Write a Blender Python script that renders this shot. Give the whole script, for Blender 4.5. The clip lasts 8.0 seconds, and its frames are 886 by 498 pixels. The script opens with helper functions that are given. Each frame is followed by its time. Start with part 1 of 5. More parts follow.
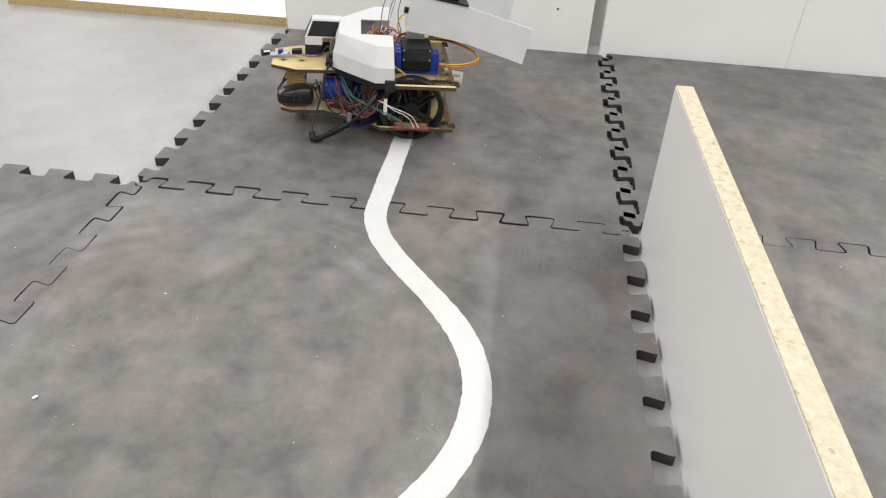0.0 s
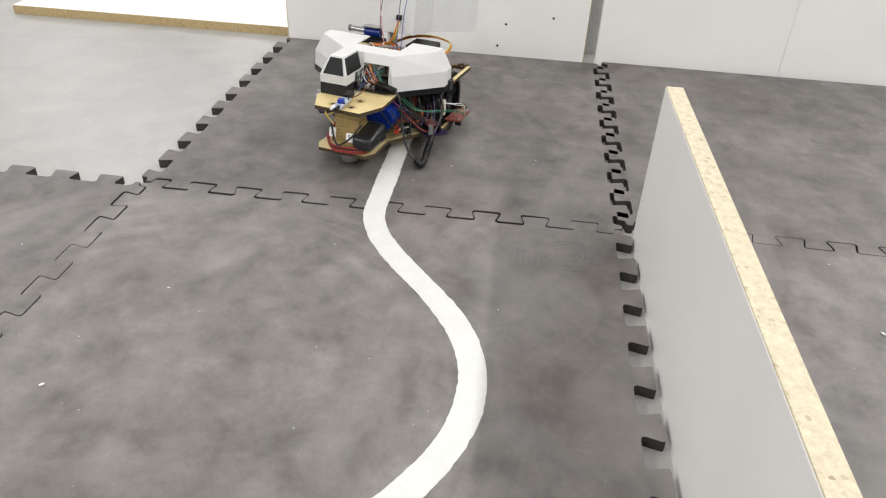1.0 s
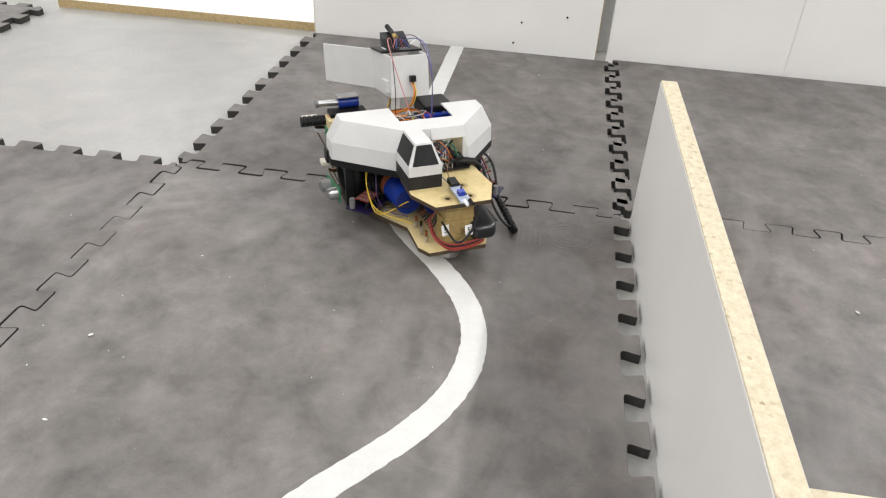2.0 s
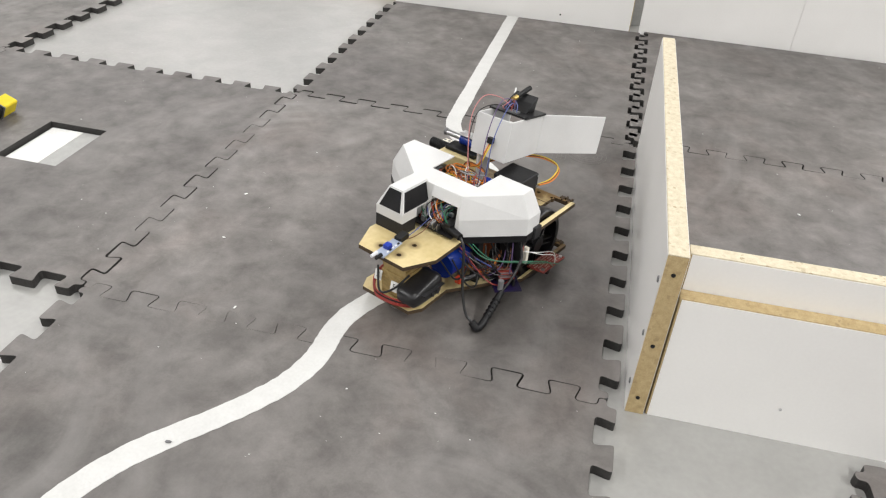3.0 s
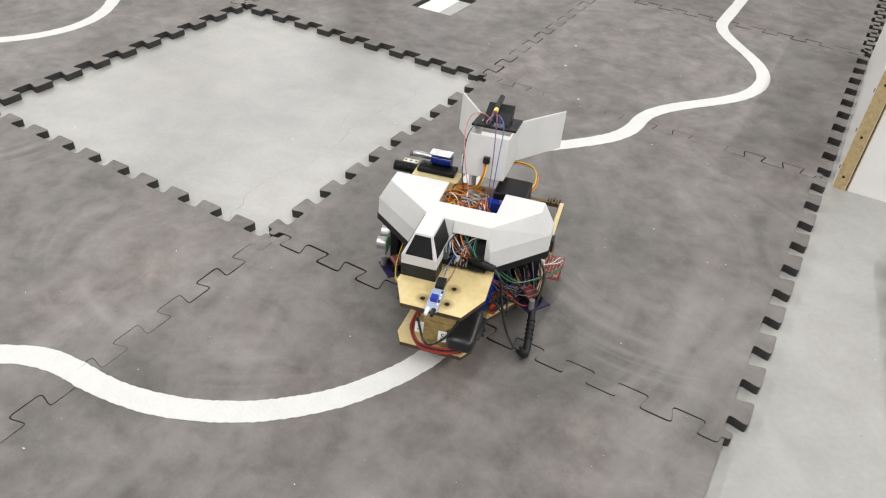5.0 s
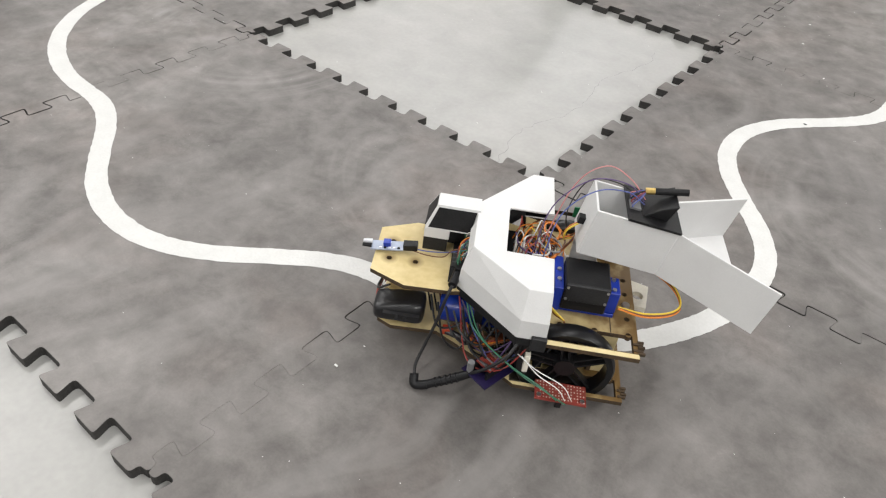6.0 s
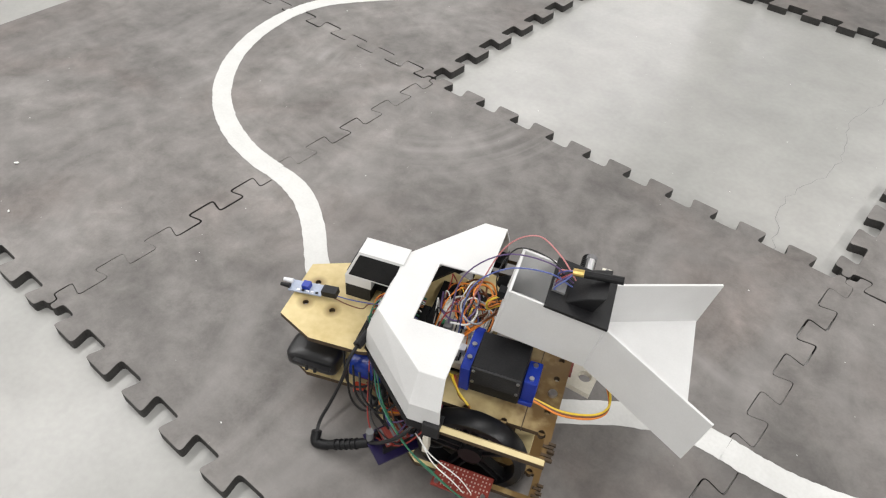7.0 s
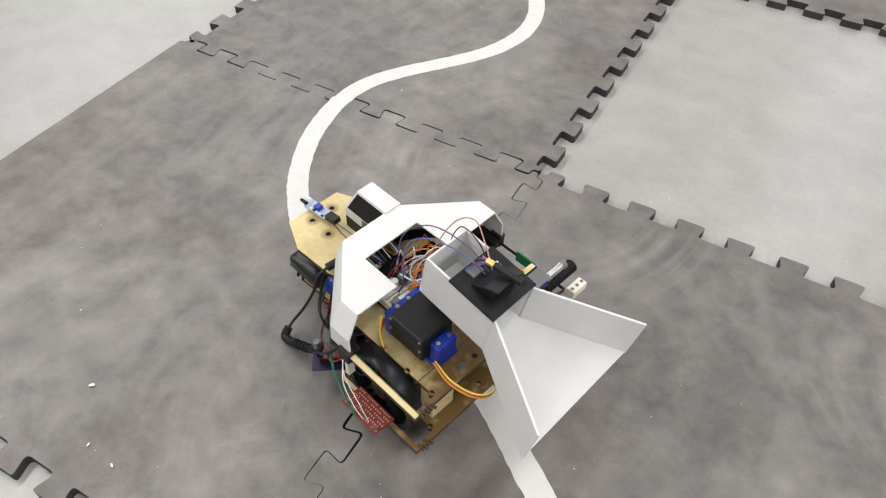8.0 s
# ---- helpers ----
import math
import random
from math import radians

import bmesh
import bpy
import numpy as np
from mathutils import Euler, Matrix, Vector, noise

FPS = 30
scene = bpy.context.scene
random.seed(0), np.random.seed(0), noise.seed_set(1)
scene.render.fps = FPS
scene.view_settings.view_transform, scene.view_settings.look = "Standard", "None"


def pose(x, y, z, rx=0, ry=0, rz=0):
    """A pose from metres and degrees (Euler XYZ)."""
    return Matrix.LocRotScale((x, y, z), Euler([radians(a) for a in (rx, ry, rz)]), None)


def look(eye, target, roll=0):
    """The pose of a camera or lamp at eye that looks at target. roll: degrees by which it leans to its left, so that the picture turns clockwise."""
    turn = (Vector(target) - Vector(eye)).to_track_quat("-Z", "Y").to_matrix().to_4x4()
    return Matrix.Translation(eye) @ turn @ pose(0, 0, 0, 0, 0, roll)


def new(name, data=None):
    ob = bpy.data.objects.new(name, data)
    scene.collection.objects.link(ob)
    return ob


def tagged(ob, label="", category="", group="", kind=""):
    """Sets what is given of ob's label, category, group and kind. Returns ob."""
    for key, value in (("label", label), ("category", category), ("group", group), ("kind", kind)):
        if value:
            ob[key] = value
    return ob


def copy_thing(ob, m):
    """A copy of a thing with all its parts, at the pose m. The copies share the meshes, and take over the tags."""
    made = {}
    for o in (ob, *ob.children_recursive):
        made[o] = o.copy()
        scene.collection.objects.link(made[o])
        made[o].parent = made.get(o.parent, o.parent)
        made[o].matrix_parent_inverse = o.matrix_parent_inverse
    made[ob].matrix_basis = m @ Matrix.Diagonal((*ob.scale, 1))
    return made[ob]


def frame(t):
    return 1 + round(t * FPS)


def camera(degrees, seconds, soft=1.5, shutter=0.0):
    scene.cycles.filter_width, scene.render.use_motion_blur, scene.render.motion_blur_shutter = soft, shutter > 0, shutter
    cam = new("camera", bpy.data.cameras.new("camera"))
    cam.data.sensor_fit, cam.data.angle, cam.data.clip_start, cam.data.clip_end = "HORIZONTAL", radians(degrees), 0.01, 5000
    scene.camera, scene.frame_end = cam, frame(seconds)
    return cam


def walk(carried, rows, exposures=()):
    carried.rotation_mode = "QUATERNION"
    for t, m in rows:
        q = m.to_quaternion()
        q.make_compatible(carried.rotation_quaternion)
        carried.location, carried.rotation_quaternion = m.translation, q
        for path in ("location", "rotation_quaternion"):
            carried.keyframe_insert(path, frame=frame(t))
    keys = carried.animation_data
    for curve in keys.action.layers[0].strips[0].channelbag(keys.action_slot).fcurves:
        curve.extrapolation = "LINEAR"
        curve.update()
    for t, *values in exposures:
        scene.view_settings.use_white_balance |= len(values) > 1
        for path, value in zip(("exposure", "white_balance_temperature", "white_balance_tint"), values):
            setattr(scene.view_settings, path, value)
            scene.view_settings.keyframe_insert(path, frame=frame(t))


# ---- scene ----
cam = camera(62.56, 8.0, soft=1.2)
PATH = [
    (0, (0.4597, -0.7516, 0.4697), (0.3038, 0.8836, -0.6713), 2.95),
    (0.5, (0.4611, -0.7652, 0.4630), (0.2998, 0.8843, -0.6563), 2.73),
    (1, (0.4664, -0.7783, 0.4635), (0.3068, 0.8804, -0.6424), 2.96),
    (1.2, (0.4694, -0.7793, 0.4735), (0.3098, 0.8673, -0.6504), 3.06),
    (2.3, (0.5054, -0.9189, 0.4888), (0.2497, 0.7268, -0.6186), 3.22),
    (2.5, (0.5194, -0.9816, 0.5005), (0.2358, 0.6521, -0.6177), 3.39),
    (3, (0.5454, -1.1670, 0.5458), (0.2046, 0.4363, -0.6002), 3.65),
    (3.5, (0.4781, -1.3876, 0.5704), (0.1120, 0.1872, -0.6068), 3.94),
    (4, (0.4601, -1.5735, 0.5947), (0.0497, -0.0264, -0.6045), 4.40),
    (4.2, (0.4729, -1.6274, 0.5955), (0.0127, -0.0994, -0.6101), 4.30),
    (5.3, (0.5832, -1.8438, 0.5814), (-0.2490, -0.5133, -0.6584), 4.30),
    (5.5, (0.5450, -1.8914, 0.5767), (-0.3178, -0.5932, -0.6764), 4.72),
    (6, (0.3935, -1.9605, 0.5598), (-0.5132, -0.7327, -0.7327), 5.38),
    (6.5, (0.2238, -1.9670, 0.5698), (-0.7022, -0.8145, -0.7771), 3.91),
    (7, (0.0219, -1.9510, 0.5833), (-0.8888, -0.8461, -0.8131), 1.86),
    (7.5, (-0.1788, -1.9381, 0.6160), (-0.9906, -0.8174, -0.8279), 1.14),
    (8, (-0.3689, -1.9012, 0.6322), (-1.0318, -0.7285, -0.8461), 0.54),
]
walk(cam, [(t, look(eye, target, roll)) for t, eye, target, roll in PATH])

# ---- world, lamps ----
world = bpy.data.worlds.new("world")
scene.world = world
world.use_nodes = True
world.node_tree.nodes["Background"].inputs["Color"].default_value = (0.9, 0.95, 1.0, 1)
world.node_tree.nodes["Background"].inputs["Strength"].default_value = 0.1
CEILING = 2.9
# rows of ceiling tubes along y: x of the row and watts of each tube
ROWS = [(3.0, 83), (0.1, 24), (-2.7, 47), (-5.2, 56)]
LAMPS = [(x, y, w * k) for x, w in ROWS for y, k in ((-4.5, 1.25), (-1.5, 1.2), (1.5, 1.05), (4.5, 0.85), (7.5, 0.85))]
scene.view_settings.exposure = 0.0
T = 0.61          # side of a floor mat
MAT = 0.012       # thickness of a mat; z = 0 is the top of the mats
TAPE = 0.027


# ---- materials ----
def material(name, a, b, scale=20.0, fine=200.0, rough=0.5, metal=0.0, bump=0.1, mix=0.5, spec=0.5, vary=0.0, rough_b=None, bump_scale=None):
    """A surface whose colour wanders between a and b at two scales, with fine relief."""
    m = bpy.data.materials.new(name)
    m.use_nodes = True
    n, l = m.node_tree.nodes, m.node_tree.links
    p = n["Principled BSDF"]
    co = n.new("ShaderNodeTexCoord")
    big, small = n.new("ShaderNodeTexNoise"), n.new("ShaderNodeTexNoise")
    big.inputs["Scale"].default_value, small.inputs["Scale"].default_value = scale, fine
    big.inputs["Detail"].default_value = 4
    small.inputs["Detail"].default_value = 3
    for t in (big, small):
        l.new(co.outputs["Object"], t.inputs["Vector"])
    both = n.new("ShaderNodeMix")
    both.inputs["Factor"].default_value = mix
    l.new(big.outputs["Fac"], both.inputs["A"])
    l.new(small.outputs["Fac"], both.inputs["B"])
    ramp = n.new("ShaderNodeValToRGB")
    ramp.color_ramp.elements[0].position, ramp.color_ramp.elements[1].position = 0.32, 0.68
    ramp.color_ramp.elements[0].color, ramp.color_ramp.elements[1].color = (*a, 1), (*b, 1)
    l.new(both.outputs["Result"], ramp.inputs["Fac"])
    out = ramp.outputs["Color"]
    if vary:
        info, hsv, rng = n.new("ShaderNodeObjectInfo"), n.new("ShaderNodeHueSaturation"), n.new("ShaderNodeMapRange")
        rng.inputs["To Min"].default_value, rng.inputs["To Max"].default_value = 1 - vary, 1 + vary
        l.new(info.outputs["Random"], rng.inputs["Value"])
        l.new(rng.outputs["Result"], hsv.inputs["Value"])
        l.new(out, hsv.inputs["Color"])
        out = hsv.outputs["Color"]
    l.new(out, p.inputs["Base Color"])
    p.inputs["Roughness"].default_value, p.inputs["Metallic"].default_value = rough, metal
    p.inputs["Specular IOR Level"].default_value = spec
    if rough_b is not None:
        rr = n.new("ShaderNodeMapRange")
        rr.inputs["To Min"].default_value, rr.inputs["To Max"].default_value = rough, rough_b
        rr.inputs["From Min"].default_value, rr.inputs["From Max"].default_value = 0.35, 0.65
        l.new(big.outputs["Fac"], rr.inputs["Value"])
        l.new(rr.outputs["Result"], p.inputs["Roughness"])
    if bump:
        bp = n.new("ShaderNodeBump")
        bp.inputs["Strength"].default_value, bp.inputs["Distance"].default_value = bump, 0.001
        src = small
        if bump_scale:
            src = n.new("ShaderNodeTexNoise")
            src.inputs["Scale"].default_value = bump_scale
            l.new(co.outputs["Object"], src.inputs["Vector"])
        l.new(src.outputs["Fac"], bp.inputs["Height"])
        l.new(bp.outputs["Normal"], p.inputs["Normal"])
    return m


def plain(name, c, rough=0.45, metal=0.0, spec=0.5):
    k = 0.86
    return material(name, tuple(v * k for v in c), tuple(min(1, v * 1.08) for v in c), 60, 500, rough, metal, 0.05, 0.4, spec)


def rubber():
    """Worn dark foam: grey dust in clouds, pale sweeping scuffs, fine grain."""
    m = bpy.data.materials.new("worn_foam")
    m.use_nodes = True
    n, l = m.node_tree.nodes, m.node_tree.links
    p = n["Principled BSDF"]
    geo = n.new("ShaderNodeNewGeometry")

    def tex(scale, detail=4.0, distort=0.0, rough=0.55):
        t = n.new("ShaderNodeTexNoise")
        t.inputs["Scale"].default_value, t.inputs["Detail"].default_value = scale, detail
        t.inputs["Distortion"].default_value, t.inputs["Roughness"].default_value = distort, rough
        l.new(geo.outputs["Position"], t.inputs["Vector"])
        return t

    def ramp(src, lo, hi, c0, c1):
        r = n.new("ShaderNodeValToRGB")
        r.color_ramp.elements[0].position, r.color_ramp.elements[1].position = lo, hi
        r.color_ramp.elements[0].color, r.color_ramp.elements[1].color = (*c0, 1), (*c1, 1)
        l.new(src, r.inputs["Fac"])
        return r.outputs["Color"]

    def blend(kind, fac, a, b):
        x = n.new("ShaderNodeMix")
        x.data_type, x.blend_type = "RGBA", kind
        if isinstance(fac, float):
            x.inputs["Factor"].default_value = fac
        else:
            l.new(fac, x.inputs["Factor"])
        l.new(a, x.inputs[6])
        l.new(b, x.inputs[7])
        return x.outputs[2]

    def ringed(cx, cy, r0, r1, freq):
        """Soft arcs rubbed round one spot, between two radii."""
        d = n.new("ShaderNodeVectorMath")
        d.operation = "DISTANCE"
        flat = n.new("ShaderNodeVectorMath")
        flat.operation = "MULTIPLY"
        flat.inputs[1].default_value = (1, 1, 0)
        l.new(geo.outputs["Position"], flat.inputs[0])
        l.new(flat.outputs["Vector"], d.inputs[0])
        d.inputs[1].default_value = (cx, cy, 0)
        line = n.new("ShaderNodeTexNoise")
        line.noise_dimensions = "1D"
        line.inputs["Scale"].default_value, line.inputs["Detail"].default_value = freq, 3
        l.new(d.outputs["Value"], line.inputs["W"])
        band = n.new("ShaderNodeValToRGB")
        e = band.color_ramp.elements
        e[0].position, e[0].color = r0, (0, 0, 0, 1)
        e[1].position, e[1].color = r1, (0, 0, 0, 1)
        mid = e.new((r0 + r1) / 2)
        mid.color = (1, 1, 1, 1)
        l.new(d.outputs["Value"], band.inputs["Fac"])
        return blend("MULTIPLY", 1.0, ramp(line.outputs["Fac"], 0.44, 0.70, (0, 0, 0), (0.62, 0.62, 0.62)),
                     blend("MULTIPLY", 1.0, band.outputs["Color"], ramp(tex(5.0, 3, 0.6).outputs["Fac"], 0.47, 0.66, (0, 0, 0), (1, 1, 1))))

    broad, clouds, blots, grain = tex(1.7, 3, 0.4), tex(8, 7, 0.3, 0.62), tex(24, 7, 0.25, 0.66), tex(420, 2)
    base = ramp(clouds.outputs["Fac"], 0.28, 0.74, (0.088, 0.081, 0.0765), (0.178, 0.1665, 0.159))
    base = blend("OVERLAY", 0.6, base, ramp(broad.outputs["Fac"], 0.3, 0.7, (0.33, 0.33, 0.33), (0.66, 0.655, 0.65)))
    base = blend("OVERLAY", 0.68, base, ramp(blots.outputs["Fac"], 0.34, 0.68, (0.27, 0.265, 0.26), (0.70, 0.70, 0.70)))
    # warm brownish stains
    base = blend("MULTIPLY", ramp(tex(4.2, 5, 0.7).outputs["Fac"], 0.52, 0.68, (0, 0, 0), (0.75, 0.75, 0.75)), base, ramp(clouds.outputs["Fac"], 0.2, 0.8, (0.93, 0.83, 0.79), (0.98, 0.90, 0.87)))
    base = blend("OVERLAY", 0.12, base, ramp(grain.outputs["Fac"], 0.3, 0.7, (0.25, 0.25, 0.25), (0.75, 0.75, 0.75)))
    dust = n.new("ShaderNodeRGB")
    dust.outputs[0].default_value = (0.25, 0.238, 0.230, 1)
    # soft sweeping smears in two directions, bent by a slow noise
    warp = n.new("ShaderNodeVectorMath")
    warp.operation = "MULTIPLY_ADD"
    slow = tex(1.6, 2)
    l.new(slow.outputs["Color"], warp.inputs[0])
    warp.inputs[1].default_value = (0.7, 0.7, 0.0)
    l.new(geo.outputs["Position"], warp.inputs[2])
    for turn, size, gate_size in ((0.55, (11, 2.4, 1), 3.1), (-0.9, (16, 3.0, 1), 2.3)):
        stretch = n.new("ShaderNodeMapping")
        stretch.inputs["Scale"].default_value = size
        stretch.inputs["Rotation"].default_value = (0, 0, turn)
        l.new(warp.outputs["Vector"], stretch.inputs["Vector"])
        streak = n.new("ShaderNodeTexNoise")
        streak.inputs["Scale"].default_value, streak.inputs["Detail"].default_value = 1.0, 4
        l.new(stretch.outputs["Vector"], streak.inputs["Vector"])
        gate = ramp(tex(gate_size, 2).outputs["Fac"], 0.40, 0.66, (0, 0, 0), (1, 1, 1))
        mask = blend("MULTIPLY", 1.0, ramp(streak.outputs["Fac"], 0.47, 0.74, (0, 0, 0), (0.62, 0.62, 0.62)), gate)
        base = blend("MIX", mask, base, dust.outputs[0])
    for spot in ((-0.61, -1.22, 0.05, 0.30, 42), (0.0, -1.22, 0.10, 0.36, 34), (0.16, -0.34, 0.16, 0.40, 30), (0.47, -0.92, 0.10, 0.34, 36)):
        base = blend("MIX", ringed(*spot), base, dust.outputs[0])
    # specks of grit
    vor = n.new("ShaderNodeTexVoronoi")
    vor.inputs["Scale"].default_value = 75
    l.new(geo.outputs["Position"], vor.inputs["Vector"])
    spk = ramp(vor.outputs["Distance"], 0.035, 0.05, (1, 1, 1), (0, 0, 0))
    some = ramp(vor.outputs["Color"], 0.86, 0.9, (0, 0, 0), (0.7, 0.7, 0.7))
    grit = n.new("ShaderNodeRGB")
    grit.outputs[0].default_value = (0.5, 0.49, 0.47, 1)
    base = blend("MIX", blend("MULTIPLY", 1.0, spk, some), base, grit.outputs[0])
    info, hsv, rng = n.new("ShaderNodeObjectInfo"), n.new("ShaderNodeHueSaturation"), n.new("ShaderNodeMapRange")
    rng.inputs["To Min"].default_value, rng.inputs["To Max"].default_value = 0.93, 1.07
    l.new(info.outputs["Random"], rng.inputs["Value"])
    l.new(rng.outputs["Result"], hsv.inputs["Value"])
    l.new(base, hsv.inputs["Color"])
    l.new(hsv.outputs["Color"], p.inputs["Base Color"])
    rr = n.new("ShaderNodeMapRange")
    rr.inputs["To Min"].default_value, rr.inputs["To Max"].default_value = 0.60, 0.40
    l.new(blots.outputs["Fac"], rr.inputs["Value"])
    l.new(rr.outputs["Result"], p.inputs["Roughness"])
    p.inputs["Specular IOR Level"].default_value = 0.55
    bp = n.new("ShaderNodeBump")
    bp.inputs["Strength"].default_value, bp.inputs["Distance"].default_value = 0.16, 0.0008
    l.new(tex(320, 3).outputs["Fac"], bp.inputs["Height"])
    l.new(bp.outputs["Normal"], p.inputs["Normal"])
    return m


def concrete():
    """Pale sealed concrete: broad cloudy patches, trowel mottling, dark grit and a soft shine."""
    m = bpy.data.materials.new("sealed_concrete")
    m.use_nodes = True
    n, l = m.node_tree.nodes, m.node_tree.links
    p = n["Principled BSDF"]
    co = n.new("ShaderNodeTexCoord")

    def tex(scale, detail, distort=0.0):
        t = n.new("ShaderNodeTexNoise")
        t.inputs["Scale"].default_value, t.inputs["Detail"].default_value, t.inputs["Distortion"].default_value = scale, detail, distort
        l.new(co.outputs["Object"], t.inputs["Vector"])
        return t.outputs["Fac"]

    def ramp(src, lo, hi, a, b):
        r = n.new("ShaderNodeValToRGB")
        r.color_ramp.elements[0].position, r.color_ramp.elements[1].position = lo, hi
        r.color_ramp.elements[0].color, r.color_ramp.elements[1].color = (*a, 1), (*b, 1)
        l.new(src, r.inputs["Fac"])
        return r.outputs["Color"]

    def blend(kind, fac, a, b):
        x = n.new("ShaderNodeMix")
        x.data_type, x.blend_type = "RGBA", kind
        if isinstance(fac, float):
            x.inputs["Factor"].default_value = fac
        else:
            l.new(fac, x.inputs["Factor"])
        l.new(a, x.inputs[6])
        l.new(b, x.inputs[7])
        return x.outputs[2]

    base = ramp(tex(2.6, 5), 0.25, 0.75, (0.286, 0.288, 0.277), (0.362, 0.355, 0.342))
    base = blend("OVERLAY", 0.30, base, ramp(tex(16, 6, 0.4), 0.3, 0.7, (0.36, 0.36, 0.355), (0.64, 0.64, 0.64)))
    base = blend("OVERLAY", 0.13, base, ramp(tex(150, 3), 0.3, 0.7, (0.36, 0.36, 0.36), (0.64, 0.64, 0.64)))
    grit = n.new("ShaderNodeTexVoronoi")
    grit.inputs["Scale"].default_value = 48
    l.new(co.outputs["Object"], grit.inputs["Vector"])
    dark = n.new("ShaderNodeRGB")
    dark.outputs[0].default_value = (0.12, 0.115, 0.105, 1)
    spot = blend("MULTIPLY", 1.0, ramp(grit.outputs["Distance"], 0.03, 0.06, (1, 1, 1), (0, 0, 0)), ramp(grit.outputs["Color"], 0.80, 0.86, (0, 0, 0), (0.6, 0.6, 0.6)))
    base = blend("MIX", spot, base, dark.outputs[0])
    l.new(base, p.inputs["Base Color"])
    rr = n.new("ShaderNodeMapRange")
    rr.inputs["From Min"].default_value, rr.inputs["From Max"].default_value = 0.2, 0.8
    rr.inputs["To Min"].default_value, rr.inputs["To Max"].default_value = 0.29, 0.35
    l.new(tex(5, 2), rr.inputs["Value"])
    l.new(rr.outputs["Result"], p.inputs["Roughness"])
    p.inputs["Specular IOR Level"].default_value = 0.5
    return m


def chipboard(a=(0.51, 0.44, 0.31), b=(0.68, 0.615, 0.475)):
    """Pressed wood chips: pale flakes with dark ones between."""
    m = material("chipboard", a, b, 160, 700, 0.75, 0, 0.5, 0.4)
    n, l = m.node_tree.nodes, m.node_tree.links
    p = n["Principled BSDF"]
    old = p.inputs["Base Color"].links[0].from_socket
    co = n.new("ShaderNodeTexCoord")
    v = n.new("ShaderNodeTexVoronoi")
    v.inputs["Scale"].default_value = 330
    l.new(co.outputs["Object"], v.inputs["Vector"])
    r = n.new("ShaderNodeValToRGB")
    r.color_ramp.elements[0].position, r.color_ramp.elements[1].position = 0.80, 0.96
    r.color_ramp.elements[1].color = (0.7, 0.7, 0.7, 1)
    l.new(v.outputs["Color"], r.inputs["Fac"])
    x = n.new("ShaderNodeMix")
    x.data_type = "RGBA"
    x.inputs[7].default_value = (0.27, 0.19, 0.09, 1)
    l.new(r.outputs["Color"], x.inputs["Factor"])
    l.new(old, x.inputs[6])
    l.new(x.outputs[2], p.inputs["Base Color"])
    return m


FOAM = rubber()
FOAM_SIDE = material("foam_edge", (0.018, 0.017, 0.016), (0.04, 0.038, 0.036), 60, 400, 0.7, 0, 0.4)
CONCRETE = concrete()
MELAMINE = material("white_melamine", (0.80, 0.79, 0.775), (0.85, 0.84, 0.825), 8, 300, 0.35, 0, 0.03, 0.3)
CHIP = chipboard()
# same chipboard, browner: shade put into the colour of ends and low edges
CHIP_SHADED = chipboard((0.38, 0.275, 0.13), (0.54, 0.42, 0.23))
LINE = material("white_line_paint", (0.55, 0.55, 0.538), (0.625, 0.625, 0.613), 40, 300, 0.55, 0, 0.35, 0.45)
ROOM_WALL = material("painted_wall", (0.36, 0.355, 0.345), (0.44, 0.435, 0.42), 2, 90, 0.7, 0, 0.1)
ROOM_CEILING = material("grey_ceiling_paint", (0.20, 0.20, 0.195), (0.27, 0.27, 0.265), 2, 90, 0.8, 0, 0.1)
SHELL = material("white_print_plastic", (0.60, 0.60, 0.598), (0.66, 0.66, 0.658), 30, 600, 0.48, 0, 0.12, 0.3, bump_scale=900)
BLACK = material("black_plastic", (0.005, 0.005, 0.006), (0.013, 0.013, 0.014), 60, 700, 0.42, 0, 0.12, spec=0.25)
GLOSS = material("glossy_black", (0.008, 0.008, 0.009), (0.018, 0.018, 0.02), 40, 500, 0.30, 0, 0.02)
CHARCOAL = material("charcoal_print", (0.012, 0.012, 0.013), (0.026, 0.026, 0.028), 50, 600, 0.5, 0, 0.15, spec=0.3)
PLY = material("laser_cut_plywood", (0.58, 0.47, 0.235), (0.74, 0.63, 0.36), 14, 130, 0.55, 0, 0.15, 0.35)
BURNT = material("burnt_ply_edge", (0.03, 0.019, 0.010), (0.09, 0.055, 0.026), 60, 400, 0.7, 0, 0.3)
SCORCH = material("smoked_ply", (0.25, 0.165, 0.055), (0.48, 0.36, 0.15), 26, 200, 0.55, 0, 0.2, 0.35)


